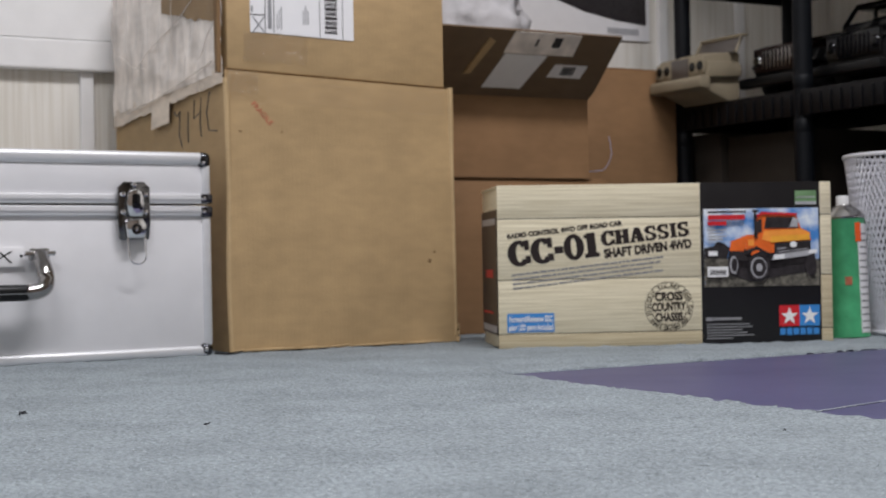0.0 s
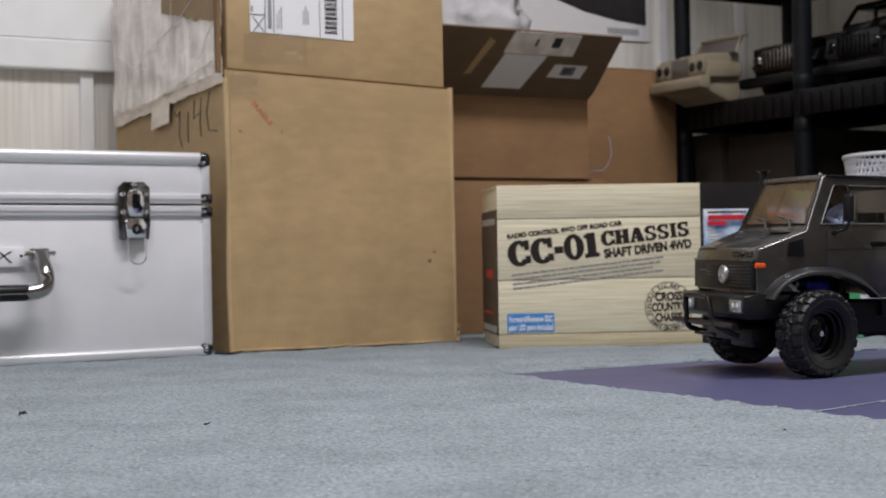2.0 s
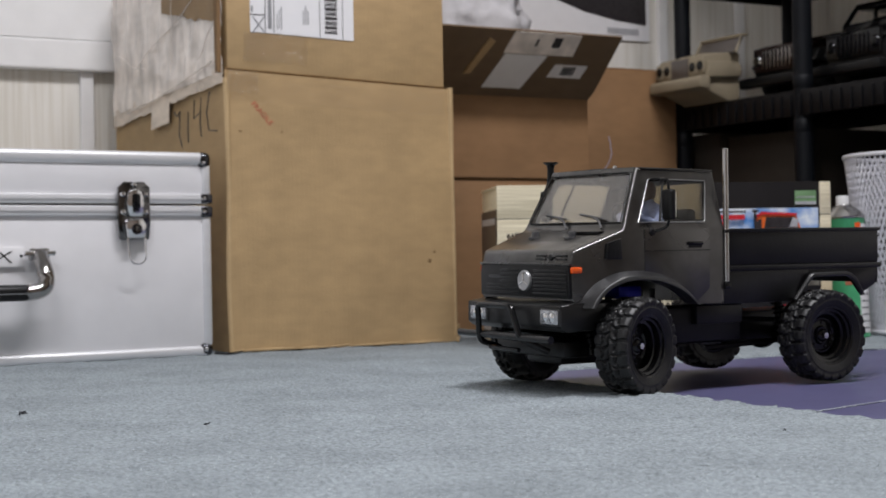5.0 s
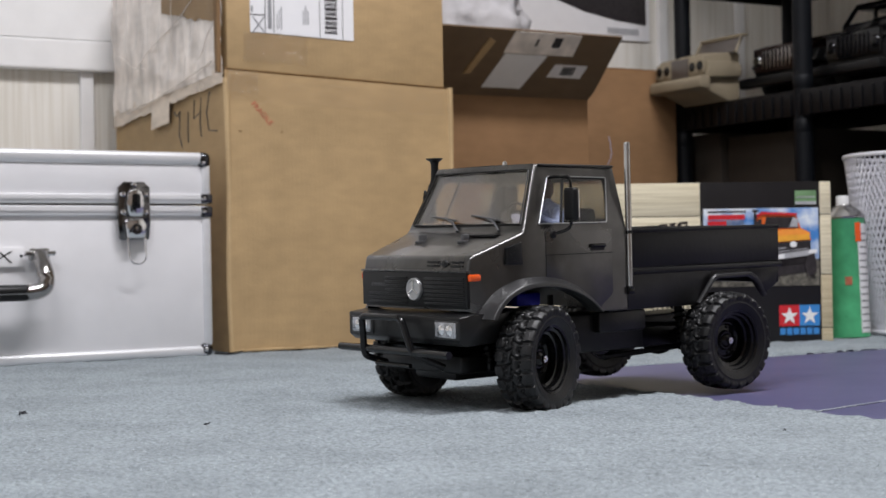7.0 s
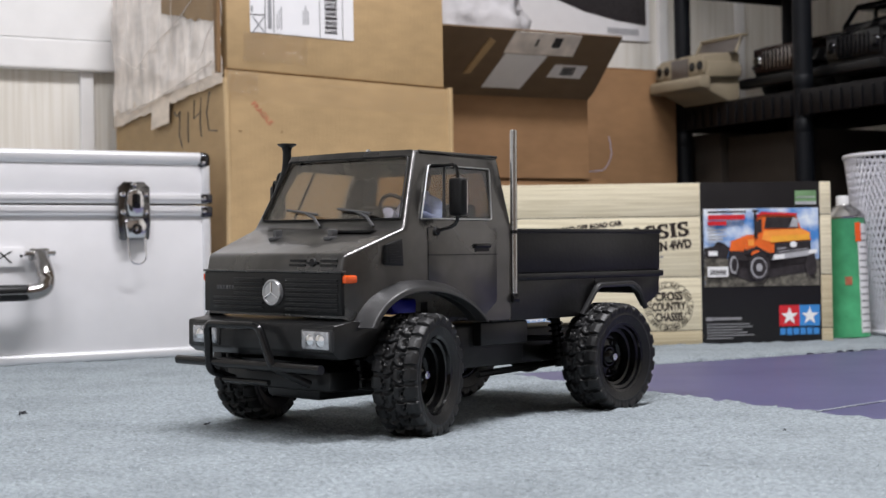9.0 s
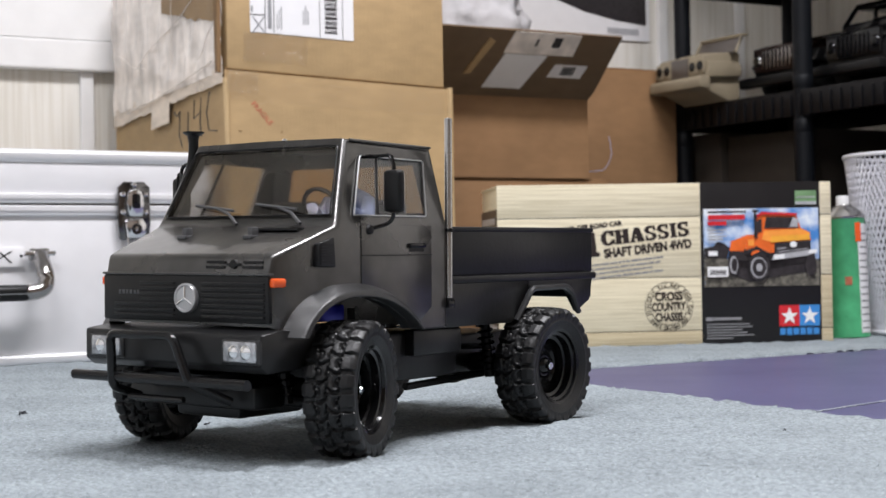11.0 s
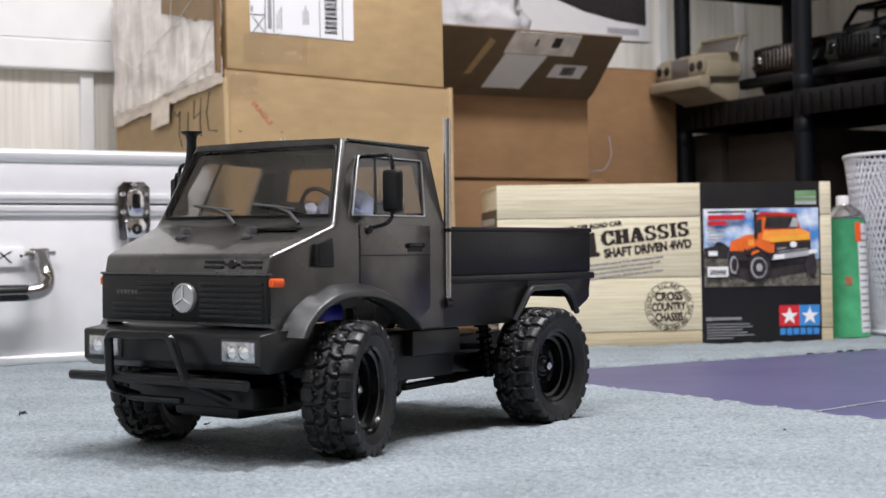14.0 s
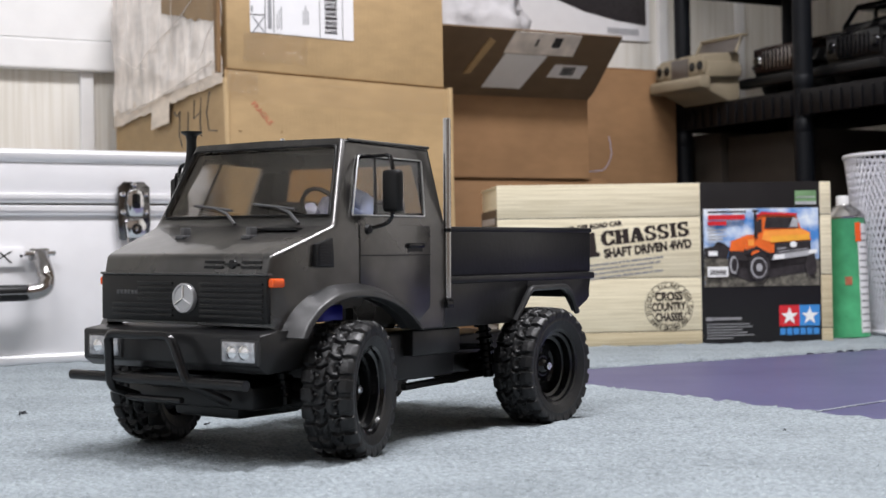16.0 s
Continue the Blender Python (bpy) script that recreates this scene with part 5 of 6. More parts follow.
# doors, handles, vents
for s in (1, -1):
    d = [(-0.0135, 0.1600), (-0.0940, 0.1600), (-0.0940, 0.1010), (-0.0780, 0.0890), (-0.0640, 0.1010), (-0.0400, 0.1135), (-0.0135, 0.1180)]
    y0 = s * 0.0862
    door = tp("door", prism(d, y0, y0 + s * 0.0011, 0.0004), "paint", None, "dark grey cab door")
    hx, hz = -0.0756, 0.1457
    h = tp("door_handle", box(hx - 0.0095, hx + 0.0095, s * 0.0880 - 0.0016, s * 0.0880 + 0.0016, hz - 0.0018, hz + 0.0018, 0.0012), "black_gloss", door)
    tp("handle_recess", box(hx - 0.0085, hx + 0.0085, min(s * 0.0868, s * 0.0876), max(s * 0.0868, s * 0.0876), hz - 0.0045, hz + 0.0002), "black", door)
    tp("crease_line", box(-0.0940, -0.0135, min(s * 0.0868, s * 0.0880), max(s * 0.0868, s * 0.0880), 0.1385, 0.1393), "paint_flat", door)
    v = tp("side_vent", prism([(0.0300, 0.1485 - 0.0015), (0.0140, 0.1515), (0.0125, 0.1310), (0.0315, 0.1320)], s * 0.0818, s * 0.0862, 0.0008), "black", None, "louvred air vent")
    for k in range(8):
        z = 0.1338 + 0.0019 * k
        tp("louvre", box(0.0155, 0.0285, min(s * 0.0858, s * 0.0868), max(s * 0.0858, s * 0.0868), z - 0.0004, z + 0.0004), "paint_flat", v)

# grille
gx = 0.0676
grille = tp("grille", box(gx - 0.003, gx + 0.0012, -0.0765, 0.0765, 0.0945, 0.1262, 0.0010), "black", None, "black slatted grille")
for k in range(7):
    z = 0.0985 + 0.0037 * k
    for y0, y1 in ((-0.0400 if k > 2 else -0.0650, -0.0070), (0.0180, 0.0735)):
        tp("slat", box(gx + 0.0005, gx + 0.0026, y0, y1, z - 0.0009, z + 0.0009, 0.0005), "paint_flat", grille)
badge = tp("badge", lathe([(0, 0.0030), (0.0080, 0.0030), (0.0086, 0.0040), (0.0096, 0.0040), (0.0102, 0.0030), (0.0102, 0)], 36, pose(gx + 0.0005, 0.005, 0.1106, 0, 90, 0)), "badge", None, "round silver badge")
tp("badge_face", lathe([(0, 0.0034), (0.0079, 0.0034), (0.0079, 0.0028)], 30, pose(gx + 0.0005, 0.005, 0.1106, 0, 90, 0)), "badge", badge)
for k in range(3):
    a = 2 * math.pi * k / 3
    tp("badge_spoke", tube([(gx + 0.0044, 0.005, 0.1106), (gx + 0.0042, 0.005 + 0.0082 * math.sin(a), 0.1106 + 0.0082 * math.cos(a))], 0.0008, 6), "chrome", badge)
for k in range(6):
    y = -0.0595 + 0.0036 * k
    tp("letter_mark", box(gx + 0.0008, gx + 0.0020, y - 0.0013, y + 0.0013, 0.1125, 0.1155, 0.0003), "grey_part", grille)
tp("hood_lip", box(0.0640, 0.0695, -0.0775, 0.0775, 0.1262, 0.1280, 0.0007), "paint", cab)
# slots in the hood's nose
for y0, y1 in ((0.0205, 0.0365), (0.0530, 0.0700)):
    for z in (0.1318, 0.1352):
        tp("nose_slot", prism([(0.0664 - (z - 0.130) * 0.21, z - 0.0009), (0.0680 - (z - 0.130) * 0.21, z - 0.0009), (0.0678 - (z - 0.130) * 0.21, z + 0.0009), (0.0662 - (z - 0.130) * 0.21, z + 0.0009)], y0, y1), "black", cab)
tp("nose_emblem", box(0.0655, 0.0678, 0.0385, 0.0508, 0.1325, 0.1346, 0.0005), "black", cab)
tp("nose_emblem", lathe([(0, 0.002), (0.003, 0.0017), (0.0035, 0)], 14, pose(0.0658, 0.0447, 0.1336, 0, 82, 0)), "black", cab)

for s in (1, -1):
    tp("indicator", box(0.0555, 0.0672, min(s * 0.0735, s * 0.0805), max(s * 0.0735, s * 0.0805), 0.1185, 0.1245, 0.0014), "orange", None, "orange turn indicator")

# bumper and headlights
bump = [(0.030, 0.0905), (0.066, 0.0905), (0.0835, 0.0885), (0.0835, 0.0675), (0.0765, 0.0625), (0.045, 0.0640), (0.030, 0.0740)]
bm = prism(bump, -0.0790, 0.0835, 0.0016)
bumper = tp("bumper", bm, "paint_flat", None, "dark grey front bumper")
for yc in (0.0668, -0.0565):
    hl = tp("headlight", box(0.0800, 0.0848, yc - 0.0165, yc + 0.0165, 0.0688, 0.0852, 0.0014), "flare", bumper, "clear headlight in a grey bezel")
    tp("lens", box(0.0838, 0.0862, yc - 0.0138, yc + 0.0138, 0.0704, 0.0838, 0.0012), "lens", hl)
    for dy, r in ((-0.0052, 0.0048), (0.0054, 0.0052)):
        tp("bulb", lathe([(0, 0.0018), (r * 0.6, 0.0014), (r, 0)], 16, pose(0.0858, yc + dy, 0.0770, 0, 90, 0)), "chrome", hl)

# bull bar
bb = tp("bull_bar", tube([(0.0925, -0.0800, 0.0565), (0.0925, 0.0800, 0.0565)], 0.0036, 14), "black_gloss", None, "black tubular bull bar")
up = [(0.070, -0.0400, 0.0420), (0.0945, -0.0400, 0.0500), (0.0965, -0.0400, 0.0865), (0.0950, 0.0170, 0.0865), (0.0945, 0.0310, 0.0560), (0.070, 0.0450, 0.0420)]
tp("hoop", tube(rounded(up, 0.006, 5), 0.0032, 12), "black_gloss", bb)
tp("cross_bar", tube([(0.088, -0.030, 0.0435), (0.088, 0.020, 0.0435)], 0.0022, 10), "black_gloss", bb)
for y in (-0.030, 0.030):
    tp("bar_bracket", box(0.040, 0.0945, y - 0.003, y + 0.003, 0.054, 0.060, 0.001), "black", bb)

# fender flares
OUT = [(0.0600, 0.0860), (0.0520, 0.0985), (0.0400, 0.1095), (0.0210, 0.1180), (0.0, 0.1205), (-0.0240, 0.1190), (-0.0460, 0.1125), (-0.0640, 0.1010), (-0.0800, 0.0855)]


def flowing(pts, n=5):
    """The same line with points between, on a smooth curve."""
    out = []
    for i in range(len(pts) - 1):
        p = [Vector(pts[max(0, min(len(pts) - 1, i + k))]) for k in (-1, 0, 1, 2)]
        for j in range(n):
            t = j / n
            q = 0.5 * (2 * p[1] + (p[2] - p[0]) * t + (2 * p[0] - 5 * p[1] + 4 * p[2] - p[3]) * t * t + (3 * p[1] - p[0] - 3 * p[2] + p[3]) * t ** 3)
            out.append(tuple(q))
    return out + [pts[-1]]


ARCH_S, OUT_S = flowing(ARCH), flowing(OUT)
for s in (1, -1):
    faces = []
    for i in range(len(ARCH_S) - 1):
        o0, o1, a0, a1 = OUT_S[i], OUT_S[i + 1], ARCH_S[i], ARCH_S[i + 1]

        def P(q, y):
            return (q[0], s * y, q[1])
        y0 = ys(o0[0]) - 0.001
        y1 = ys(o1[0]) - 0.001
        e0 = (a0[0] * 0.55 + o0[0] * 0.45, a0[1] * 0.55 + o0[1] * 0.45)
        e1 = (a1[0] * 0.55 + o1[0] * 0.45, a1[1] * 0.55 + o1[1] * 0.45)
        faces += [[P(o0, y0), P(o1, y1), P(e1, 0.0955), P(e0, 0.0955)], [P(e0, 0.0955), P(e1, 0.0955), P(a1, 0.0970), P(a0, 0.0970)], [P(a0, 0.0970), P(a1, 0.0970), P(a1, 0.0780), P(a0, 0.0780)]]
    shell("fender_flare", faces, "flare", None, 0.0012, 0.0010, "grey plastic wheel-arch flare", 40, 65)

# wipers, hood fittings, antenna
for y0 in (-0.004, 0.054):
    w = tp("wiper", tube([(0.0160, y0 + 0.004, 0.1612), (0.0090, y0 - 0.010, 0.1690), (0.0060, y0 - 0.024, 0.1732)], 0.0012, 6), "grey_part", None, "windscreen wiper")
    tp("wiper_blade", tube([(0.0080, y0 - 0.006, 0.1712), (0.0042, y0 - 0.046, 0.1756)], 0.0011, 6), "grey_part", w)
for y0 in (-0.034, 0.028):
    h = tp("hood_hinge", box(0.0260, 0.0330, y0 - 0.0022, y0 + 0.0022, 0.1500, 0.1590, 0.0008), "grey_part", None, "small hood fitting")
    tp("hinge_foot", box(0.0255, 0.0360, y0 - 0.004, y0 + 0.004, 0.1505, 0.1535, 0.0008), "grey_part", h)
tp("cowl_grille", box(0.0140, 0.0235, 0.020, 0.062, 0.1566, 0.1580), "black", cab)
tp("antenna_stub", lathe([(0.0022, 0.215), (0.0022, 0.2270), (0.0012, 0.2280), (0, 0.2283)], 12, pose(-0.070, -0.031, 0)), "chrome", None, "short chrome stub on the roof")

# mirrors
for s in (1, -1):
    arm = [(-0.0320, s * 0.0725, 0.2085), (-0.0315, s * 0.0980, 0.2090), (-0.0315, s * 0.1010, 0.2040), (-0.0315, s * 0.1010, 0.1660), (-0.0315, s * 0.0970, 0.1612), (-0.0220, s * 0.0860, 0.1570)]
    mr = tp("mirror", tube(rounded(arm, 0.004, 4), 0.0015, 8), "black_gloss", None, "black wing mirror on a bent arm")
    tp("mirror_head", box(-0.0355, -0.0280, min(s * 0.0935, s * 0.1085), max(s * 0.0935, s * 0.1085), 0.1690, 0.1985, 0.003, 3), "black", mr)
    tp("mirror_glass", box(-0.0362, -0.0352, min(s * 0.0955, s * 0.1065), max(s * 0.0955, s * 0.1065), 0.1715, 0.1960), "chrome", mr)
    tp("arm_foot", lathe([(0, 0.004), (0.003, 0.003), (0.004, 0)], 12, pose(-0.0220, s * 0.0862, 0.1570, -90 * s, 0, 0)), "black", mr)

# exhaust stack and snorkel
ex = tp("exhaust_pipe", lathe([(0, 0.1045), (0.0029, 0.1045), (0.0029, 0.2395), (0.0024, 0.2405), (0.0018, 0.2395), (0.0018, 0.20)], 16, pose(-0.1165, 0.0862, 0)), "steel", None, "polished steel exhaust pipe")
for z in (0.1570, 0.1050):
    tp("clamp", lathe([(0.0030, z - 0.0015), (0.0038, z - 0.001), (0.0038, z + 0.001), (0.0030, z + 0.0015)], 14, pose(-0.1165, 0.0862, 0)), "black_gloss", ex)
tp("exhaust_foot", box(-0.1205, -0.1125, 0.078, 0.0895, 0.0990, 0.1050, 0.001), "black_gloss", ex)
sn = tp("snorkel", tube(rounded([(-0.0030, -0.0860, 0.1590), (-0.0205, -0.0785, 0.2080), (-0.0205, -0.0770, 0.2180), (-0.0205, -0.0770, 0.2310)], 0.005, 4), 0.0037, 14), "black", None, "black intake snorkel with a flared cap")
tp("snorkel_cap", lathe([(0.0038, 0.2270), (0.0045, 0.2296), (0.0080, 0.2318), (0.0080, 0.2329), (0, 0.2335)], 20, pose(-0.0205, -0.0770, 0)), "black", sn)
tp("snorkel_bracket", tube(rounded([(-0.014, -0.0805, 0.195), (-0.018, -0.0900, 0.202), (-0.018, -0.0920, 0.188), (-0.008, -0.0850, 0.176)], 0.003), 0.0013, 6), "black", sn)

# interior: dashboard, seats, wheel and the figure
tp("dashboard", prism([(0.004, 0.140), (0.004, 0.166), (-0.012, 0.168), (-0.022, 0.160), (-0.022, 0.140)], -0.080, 0.080, 0.002), "black", None, "black dashboard")
tp("cab_floor", box(-0.112, 0.0, -0.082, 0.082, 0.128, 0.132), "black")
for s in (1, -1):
    st = tp("seat", box(-0.088, -0.048, s * 0.040 - 0.020, s * 0.040 + 0.020, 0.133, 0.146, 0.004), "black", None, "black cab seat")
    tp("seat_back", box(-0.100, -0.088, s * 0.040 - 0.022, s * 0.040 + 0.022, 0.140, 0.180, 0.004), "black", st)
tp("steering_wheel", tube([(-0.022 + 0.006 * math.sin(a), 0.046 + 0.016 * math.cos(a), 0.172 + 0.014 * math.sin(a)) for a in np.linspace(0, 6.283, 21)[:-1]], 0.0017, 6, None, True), "black")
bm = lathe([(0, 0.146), (0.015, 0.147), (0.0175, 0.162), (0.0190, 0.175), (0.016, 0.183), (0.007, 0.187), (0.005, 0.190)], 20, pose(-0.052, 0.046, 0))
for v in bm.verts:
    v.co.x = -0.052 + (v.co.x + 0.052) * 0.7
for s in (1, -1):
    tube(rounded([(-0.052, 0.046 + s * 0.017, 0.179), (-0.044, 0.046 + s * 0.021, 0.164), (-0.026, 0.046 + s * 0.013, 0.172)], 0.006), 0.0052, 10, bm)
fig = tp("driver_figurine", bm, "shirt", None, "small doll in a pale blue shirt at the wheel", 60)
nb = len(fig.data.polygons)
bm = bmesh.new()
bmesh.ops.create_uvsphere(bm, u_segments=18, v_segments=12, radius=0.0105, matrix=pose(-0.051, 0.046, 0.1985) @ Matrix.Diagonal((0.95, 0.82, 1.12, 1)))
bmf = bmesh.new()
bmf.from_mesh(fig.data)
tmp_me = bpy.data.meshes.new("figurine_head")
bm.to_mesh(tmp_me)
bm.free()
bmf.from_mesh(tmp_me)
bpy.data.meshes.remove(tmp_me)
bmf.faces.ensure_lookup_table()
for f in bmf.faces[nb:]:
    f.material_index, f.smooth = 1, True
bmf.to_mesh(fig.data)
bmf.free()
fig.data.materials.append(M["figure"])

# load bed
BX1, BT = -0.3340, 0.1590


def bed_side(s):
    y0, y1 = s * 0.0785, s * 0.0820
    lo, hi = min(y0, y1), max(y0, y1)
    low = [(-0.0930, 0.1000), (-0.0930, 0.0838), (-0.2060, 0.0838), (-0.2170, 0.0870), (-0.2260, 0.1010), (-0.2320, 0.1100), (-0.2320, 0.1180), (-0.1200, 0.1180), (-0.1200, 0.1000)]
    rear_low = [(-0.2860, 0.1100), (-0.2940, 0.1040), (-0.3060, 0.0890), (-0.3270, 0.0985), (-0.3320, 0.1180), (-0.2860, 0.1180)]
    mid = [(-0.2320, 0.1100), (-0.2860, 0.1100), (-0.2860, 0.1180), (-0.2320, 0.1180)]
    b = tp("bed_skirt", prism(low, lo, hi, 0.0006), "paint_flat", None, "dark lower bed panel")
    tp("skirt_rear", prism(rear_low, lo, hi, 0.0006), "paint_flat", b)
    tp("skirt_mid", prism(mid, lo, hi), "paint_flat", b)
    tp("side_board", box(BX1, -0.1215, min(s * 0.0765, s * 0.0805), max(s * 0.0765, s * 0.0805), 0.1225, BT, 0.001), "paint_flat", None, "dark bed side board")
    tp("bed_rail", box(-0.3360, -0.1210, min(s * 0.0790, s * 0.0838), max(s * 0.0790, s * 0.0838), 0.1165, 0.1222, 0.0016), "paint_flat", b)
    tp("top_rail", box(BX1 - 0.001, -0.1205, min(s * 0.0760, s * 0.0815), max(s * 0.0760, s * 0.0815), 0.1560, 0.1598, 0.001), "paint_flat", b)
    arch = [(-0.2120, s * 0.0830, 0.0850), (-0.2255, s * 0.0845, 0.1020), (-0.2330, s * 0.0845, 0.1105), (-0.2850, s * 0.0845, 0.1110), (-0.2950, s * 0.0845, 0.1050), (-0.3070, s * 0.0830, 0.0885)]
    tp("arch_lip", tube(rounded(arch, 0.005, 3), 0.0026, 8), "flare", b)


for s in (1, -1):
    bed_side(s)
tp("head_board", box(-0.1245, -0.1215, -0.079, 0.079, 0.110, BT + 0.0005, 0.001), "paint_flat", None, "dark front board of the bed")
tp("tailgate", box(BX1 - 0.001, BX1 + 0.0025, -0.079, 0.079, 0.100, BT, 0.001), "paint_flat", None, "dark tailgate")
tp("bed_floor", box(BX1, -0.122, -0.078, 0.078, 0.1110, 0.1150), "paint_flat")

# chassis
frame_part = tp("chassis", box(-0.300, 0.060, -0.024, 0.024, 0.040, 0.072, 0.003), "black", None, "black chassis tub")
tp("cross_plate", box(-0.020, 0.050, -0.050, 0.050, 0.072, 0.090, 0.003), "black", frame_part)
tp("skid_plate", prism([(0.060, 0.046), (0.075, 0.060), (0.050, 0.062), (-0.030, 0.040), (-0.030, 0.034), (0.045, 0.036)], -0.034, 0.034, 0.002), "black", frame_part)
bt_ = tp("battery_box", box(-0.150, -0.050, 0.030, 0.070, 0.046, 0.082, 0.003), "black", None, "black box under the bed")
tp("box_lid", box(-0.145, -0.085, 0.068, 0.078, 0.064, 0.0835, 0.002), "paint_flat", bt_)
tp("servo_box", box(-0.058, -0.026, 0.034, 0.058, 0.056, 0.090, 0.002), "paint_flat", frame_part)
tp("body_post", tube([(-0.060, 0.040, 0.04), (-0.060, 0.040, 0.10)], 0.003, 8), "black", frame_part)
tp("receiver", box(-0.034, -0.006, 0.030, 0.056, 0.092, 0.104, 0.002), "blue_part", None, "blue electronic part in the wheel arch")
tp("rear_axle", tube([(-0.242, -0.078, 0.0475), (-0.242, 0.078, 0.0475)], 0.0085, 12), "black", frame_part)
tp("front_axle", tube([(0, -0.070, 0.0475), (0, 0.070, 0.0475)], 0.006, 12), "black", frame_part)
bm = bmesh.new()
bmesh.ops.create_uvsphere(bm, u_segments=18, v_segments=12, radius=0.019, matrix=pose(-0.242, 0, 0.0475))
tp("differential", bm, "black", frame_part)
for s in (1, -1):
    tp("trailing_link", tube([(-0.238, s * 0.048, 0.042), (-0.130, s * 0.036, 0.036)], 0.0030, 8), "black", frame_part)
    tp("upper_link", tube([(-0.236, s * 0.036, 0.062), (-0.140, s * 0.030, 0.066)], 0.0028, 8), "black", frame_part)
    tp("front_arm", prism([(0.012, 0.034), (-0.012, 0.034), (-0.012, 0.041), (0.012, 0.041)], min(s * 0.022, s * 0.066), max(s * 0.022, s * 0.066), 0.001), "black", frame_part)
    for x, y in ((0.028, 0.056), (-0.222, 0.052)):
        sh = tp("shock", tube([(x, s * y, 0.038), (x, s * (y - 0.006), 0.088)], 0.0042, 10), "black", frame_part)
        pts = [(x + 0.0062 * math.cos(a), s * (y - 0.006 * (a / 44)) + 0.0062 * math.sin(a), 0.044 + 0.036 * a / 44) for a in np.linspace(0, 44, 110)]
        tp("spring", tube(pts, 0.0009, 5), "chrome_dark", sh)


tp("gearbox", box(-0.022, 0.046, -0.030, 0.030, 0.027, 0.050, 0.004), "black", frame_part)
tp("front_beam", box(0.030, 0.062, -0.058, 0.058, 0.036, 0.052, 0.003), "black", frame_part)

# wheels: built about their own centre, outside towards +y
def tread_height(u, y):
    """How far the tread stands up, 0 to 1, at u pitches round the tyre and y across it."""
    ay, s = abs(y), 1 if y >= 0 else -1
    u = u + (0.25 if s < 0 else -0.25)

    def groove(d, half):
        return min(1.0, max(0.0, (abs(d) - half) / 0.0007))
    pitch = 0.0130
    f = u - math.floor(u)
    h = groove(ay - 0.0100 - 0.0009 * math.sin(2 * math.pi * f), 0.0003)
    if ay < 0.0100 + 0.0009 * math.sin(2 * math.pi * f):
        skew = (f + 0.24 * math.sin(ay / 0.0100 * 2.2)) % 1.0
        h = min(h, groove((skew - 0.5) * pitch, 0.0008))
        h = min(h, groove(y - 0.0008 * math.sin(2 * math.pi * u), 0.0003))
        d = math.hypot((skew - 0.02 if skew < 0.5 else skew - 1.02) * pitch, ay - 0.0088) - 0.0030
        if ay < 0.0095:
            h = min(h, 0.5 + 0.5 * groove(d, 0.0004))
    else:
        h = min(h, groove((((f + 0.12) % 1.0) - 0.5) * pitch, 0.0011 + 0.08 * max(0.0, ay - 0.012)))
    return h


def tyre_mesh():
    """A moulded block-tread tyre: one skin, raised where the lugs stand."""
    n, per = 23, 18
    rows = [(0.0290, -0.0165, 0), (0.0325, -0.0192, 0), (0.0360, -0.0202, 0), (0.0385, -0.0203, 0)]
    half = [(0.0402, 0.0206, 0.35), (0.0418, 0.0208, 0.8), (0.0430, 0.0205, 1.0), (0.0437, 0.0198, 1.0), (0.0441, 0.0188, 1.0)]
    rows += [(r, -y, k) for r, y, k in half]
    for i in range(29):
        y = -0.0176 + 0.0352 * i / 28
        rows.append((0.0443 + 0.0007 * (1 - (y / 0.0176) ** 2), y, 1.0))
    rows += [(r, y, k) for r, y, k in reversed(half)]
    rows += [(0.0385, 0.0203, 0), (0.0372, 0.0208, 0), (0.0360, 0.0202, 0), (0.0325, 0.0192, 0), (0.0290, 0.0165, 0)]
    bm = bmesh.new()
    ring = []
    for j in range(n * per):
        a = 2 * math.pi * j / (n * per)
        line = []
        for r, y, k in rows:
            h = tread_height(j / per, y) if k else 0.0
            rr = r + 0.0027 * k * h * (1.0 if abs(y) < 0.0180 else 0.5)
            yy = y + (0.0012 * k * h * (1 if y > 0 else -1) if abs(y) > 0.0180 else 0.0)
            line.append(bm.verts.new((rr * math.cos(a), yy, rr * math.sin(a))))
        ring.append(line)
    for j in range(n * per):
        p, q = ring[j], ring[(j + 1) % (n * per)]
        for i in range(len(rows) - 1):
            bm.faces.new((p[i], q[i], q[i + 1], p[i + 1]))
    return bm


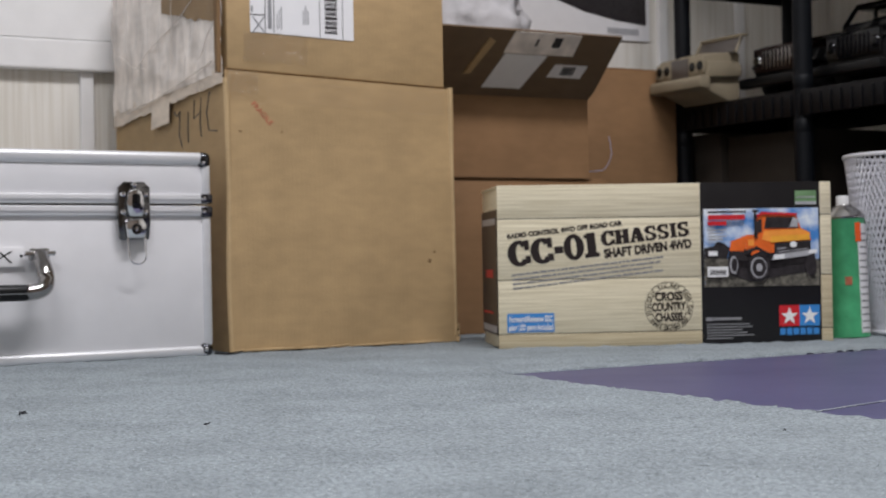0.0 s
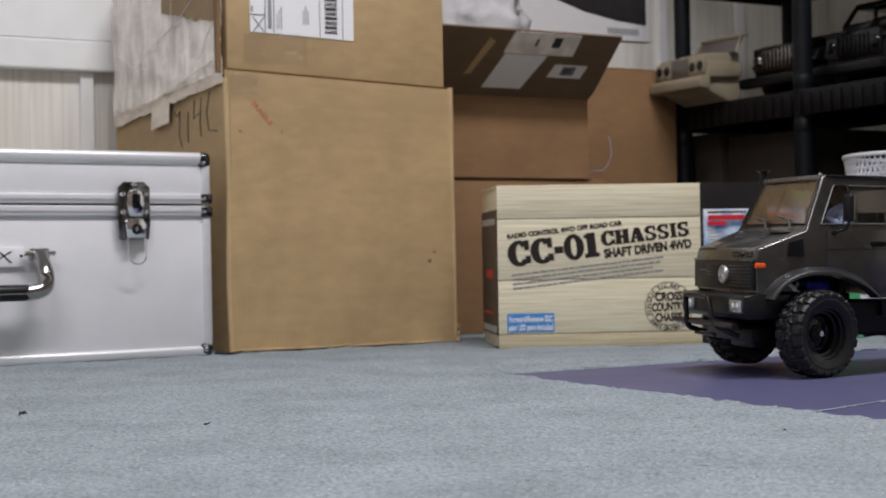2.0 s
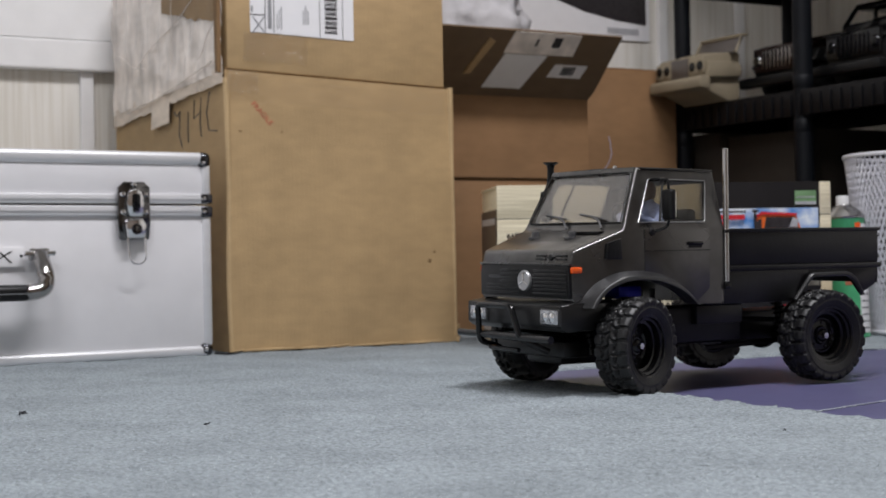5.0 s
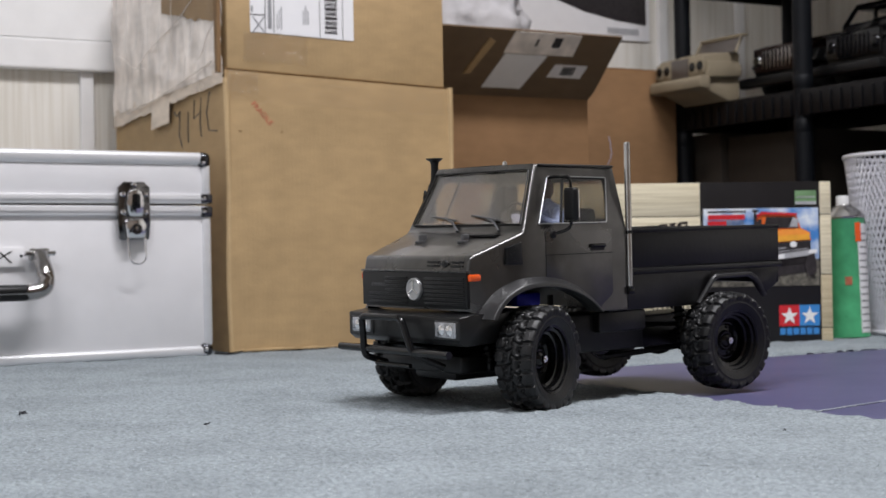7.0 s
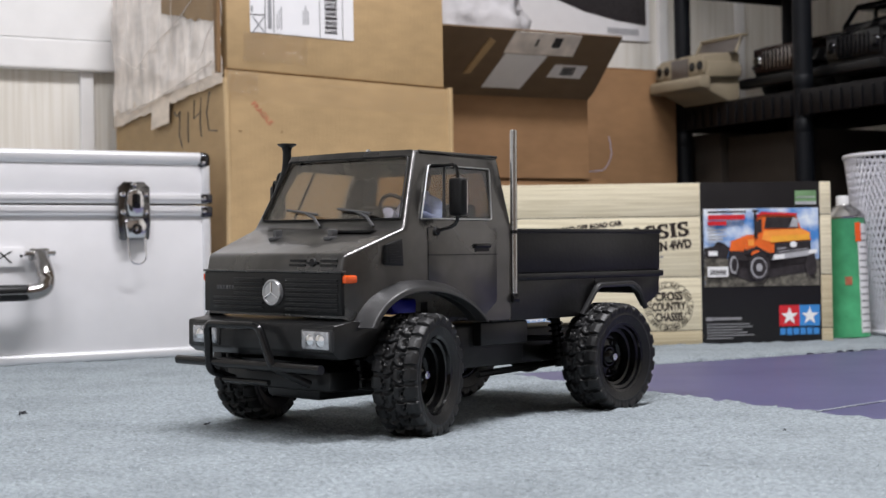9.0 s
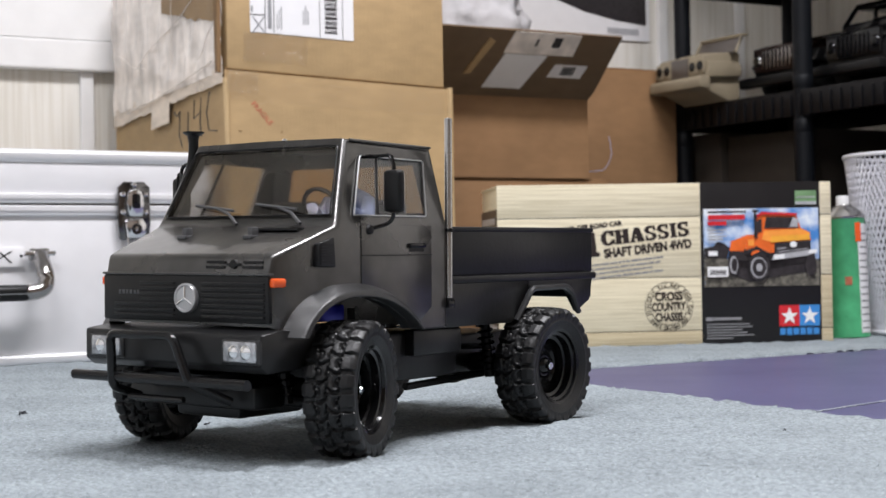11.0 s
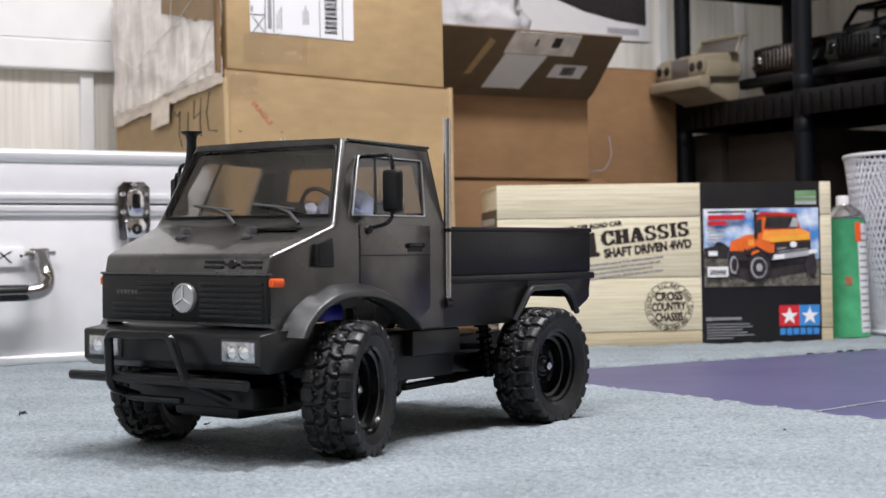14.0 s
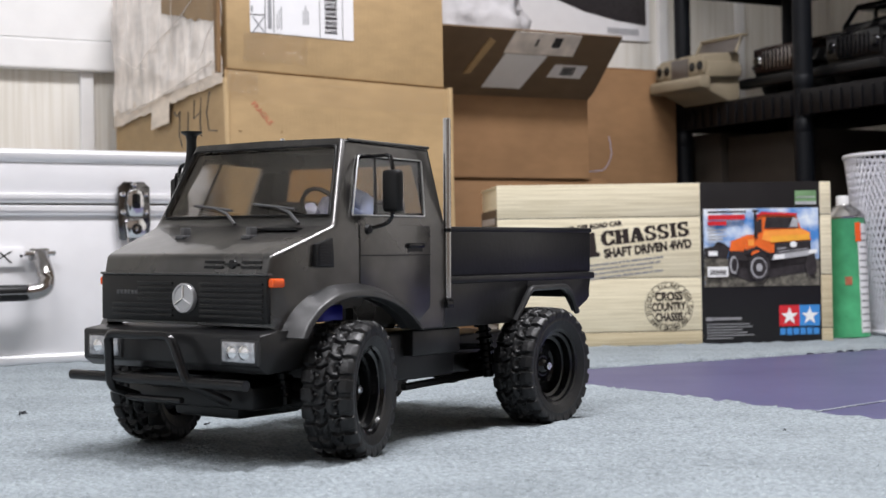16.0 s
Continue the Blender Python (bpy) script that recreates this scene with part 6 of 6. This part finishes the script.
WIDE = 0.85        # the wheels are narrow for the body
WHEELS = []
proto = None
for x in (0.0, -0.242):
    for s in (1, -1):
        flip = pose(0, 0, 0, 0, 0, 0 if s > 0 else 180)
        rim_bm = lathe([(0.0050, 0.0010), (0.0085, 0.0010), (0.0100, -0.0015), (0.0150, -0.0020), (0.0165, 0.0005), (0.0180, 0.0005), (0.0192, -0.0035), (0.0212, -0.0040), (0.0220, 0.0060), (0.0245, 0.0070), (0.0252, 0.0130), (0.0275, 0.0140), (0.0282, 0.0168), (0.0304, 0.0176), (0.0308, 0.0162), (0.0290, 0.0140), (0.0285, -0.0160), (0.0300, -0.0172), (0.0305, -0.0160), (0.0300, -0.0150), (0.0270, -0.0150), (0.0240, -0.0100), (0.0, -0.0100)], 56, pose(0, 0, 0, -90, 0, 0))
        for v in rim_bm.verts:
            v.co = flip.to_3x3() @ v.co
        wheel = tp("wheel", rim_bm, "black_gloss", None, "glossy black rim with a block-tread tyre", 40)
        if proto is None:
            tm = tyre_mesh()
            proto = tp("tyre", tm, "rubber", wheel, "black block-tread tyre", 40)
        else:
            ty = new("tyre", proto.data)
            ty.parent = wheel
            ty["label"] = "black block-tread tyre"
        hub = tp("hub", lathe([(0, 0.0050), (0.0040, 0.0046), (0.0060, 0.0032), (0.0075, 0.0005)], 16, flip @ pose(0, 0, 0, -90, 0, 0)), "black_gloss", wheel)
        tp("axle_nut", lathe([(0, 0.0100), (0.0016, 0.0100), (0.0016, 0.0085), (0.0032, 0.0085), (0.0036, 0.0077), (0.0036, 0.0030)], 6, flip @ pose(0, 0, 0, -90, 0, 0)), "chrome", wheel)
        for k in range(5):
            a = 2 * math.pi * k / 5
            tp("wheel_nut", lathe([(0, -0.0002), (0.0016, -0.0004), (0.0018, -0.0030)], 8, flip @ pose(0.0133 * math.cos(a), 0, 0.0133 * math.sin(a)) @ pose(0, 0, 0, -90, 0, 0)), "black_gloss", wheel)
        WHEELS.append((wheel, (x, s * 0.0930, x == 0.0)))


# ---- what moves ----
WB = 0.242
TRUCK_ROWS = [  # seconds, x, y of the front axle, heading, pitch, lift (mm)
    (0, 0.7, 1.775, 176.5, -0.5, -1.2), (0.5, 0.628, 1.77, 181, -0.5, -1.2), (1, 0.535, 1.762, 185, -0.5, -1.2), (1.5, 0.4545, 1.752, 189.3, -0.5, -1.2),
    (2, 0.3826, 1.7381, 193.65, -0.6, -0.4), (2.5, 0.3385, 1.7177, 197.71, -0.5, 0.2), (3, 0.2981, 1.6973, 200.4, -0.32, 0.9),
    (3.5, 0.2538, 1.6692, 202.45, -0.36, 1.2), (4, 0.2073, 1.6171, 205.47, -0.64, 1.7), (5.2, 0.126, 1.53, 210.8, 0.4, 2.4),
    (6.5, 0.0513, 1.4465, 215.77, 1.45, 1.7), (7, 0.027, 1.4151, 217.16, 1.24, 2), (7.5, 0.0035, 1.3815, 218.99, 1.4, 2.5),
    (8, -0.0397, 1.3164, 222.45, 0.12, 1.1), (8.5, -0.0692, 1.2601, 225.01, -0.05, 0.6), (9, -0.0891, 1.2184, 227.24, -0.06, 1),
    (9.7, -0.111, 1.168, 229.7, -0.05, 1.1), (10.4, -0.1305, 1.116, 232.1, 0, 1.2), (11, -0.1395, 1.0912, 233.5, 0, 1.2),
    (11.3, -0.1404, 1.0885, 233.67, 0, 1.2), (16, -0.1404, 1.0885, 233.67, 0, 1.2)]
STEER = 19.0


def truck_pose(row):
    _, x, y, yaw, pitch, lift = row
    return pose(x, y, lift / 1000, 0, 0, yaw) @ pose(-WB / 2, 0, 0, 0, pitch, 0) @ pose(WB / 2, 0, 0, -1.0, 0, 0)


def motions():
    walk(truck, [(r[0], truck_pose(r)) for r in TRUCK_ROWS])
    ts = [r[0] for r in TRUCK_ROWS]
    run = [0.0]
    for p, q in zip(TRUCK_ROWS, TRUCK_ROWS[1:]):
        run.append(run[-1] + math.hypot(q[1] - p[1], q[2] - p[2]))
    times = [0.25 * k for k in range(46)] + [16.0]
    for wheel, (x, y, front) in WHEELS:
        rows = []
        for t in times:
            spin = math.degrees(float(np.interp(t, ts, run)) / 0.0475)
            rows.append((t, pose(x, y, 0.0475, 0, 0, STEER if front else 0) @ pose(0, 0, 0, 0, spin, 0)))
        walk(wheel, rows)


motions()
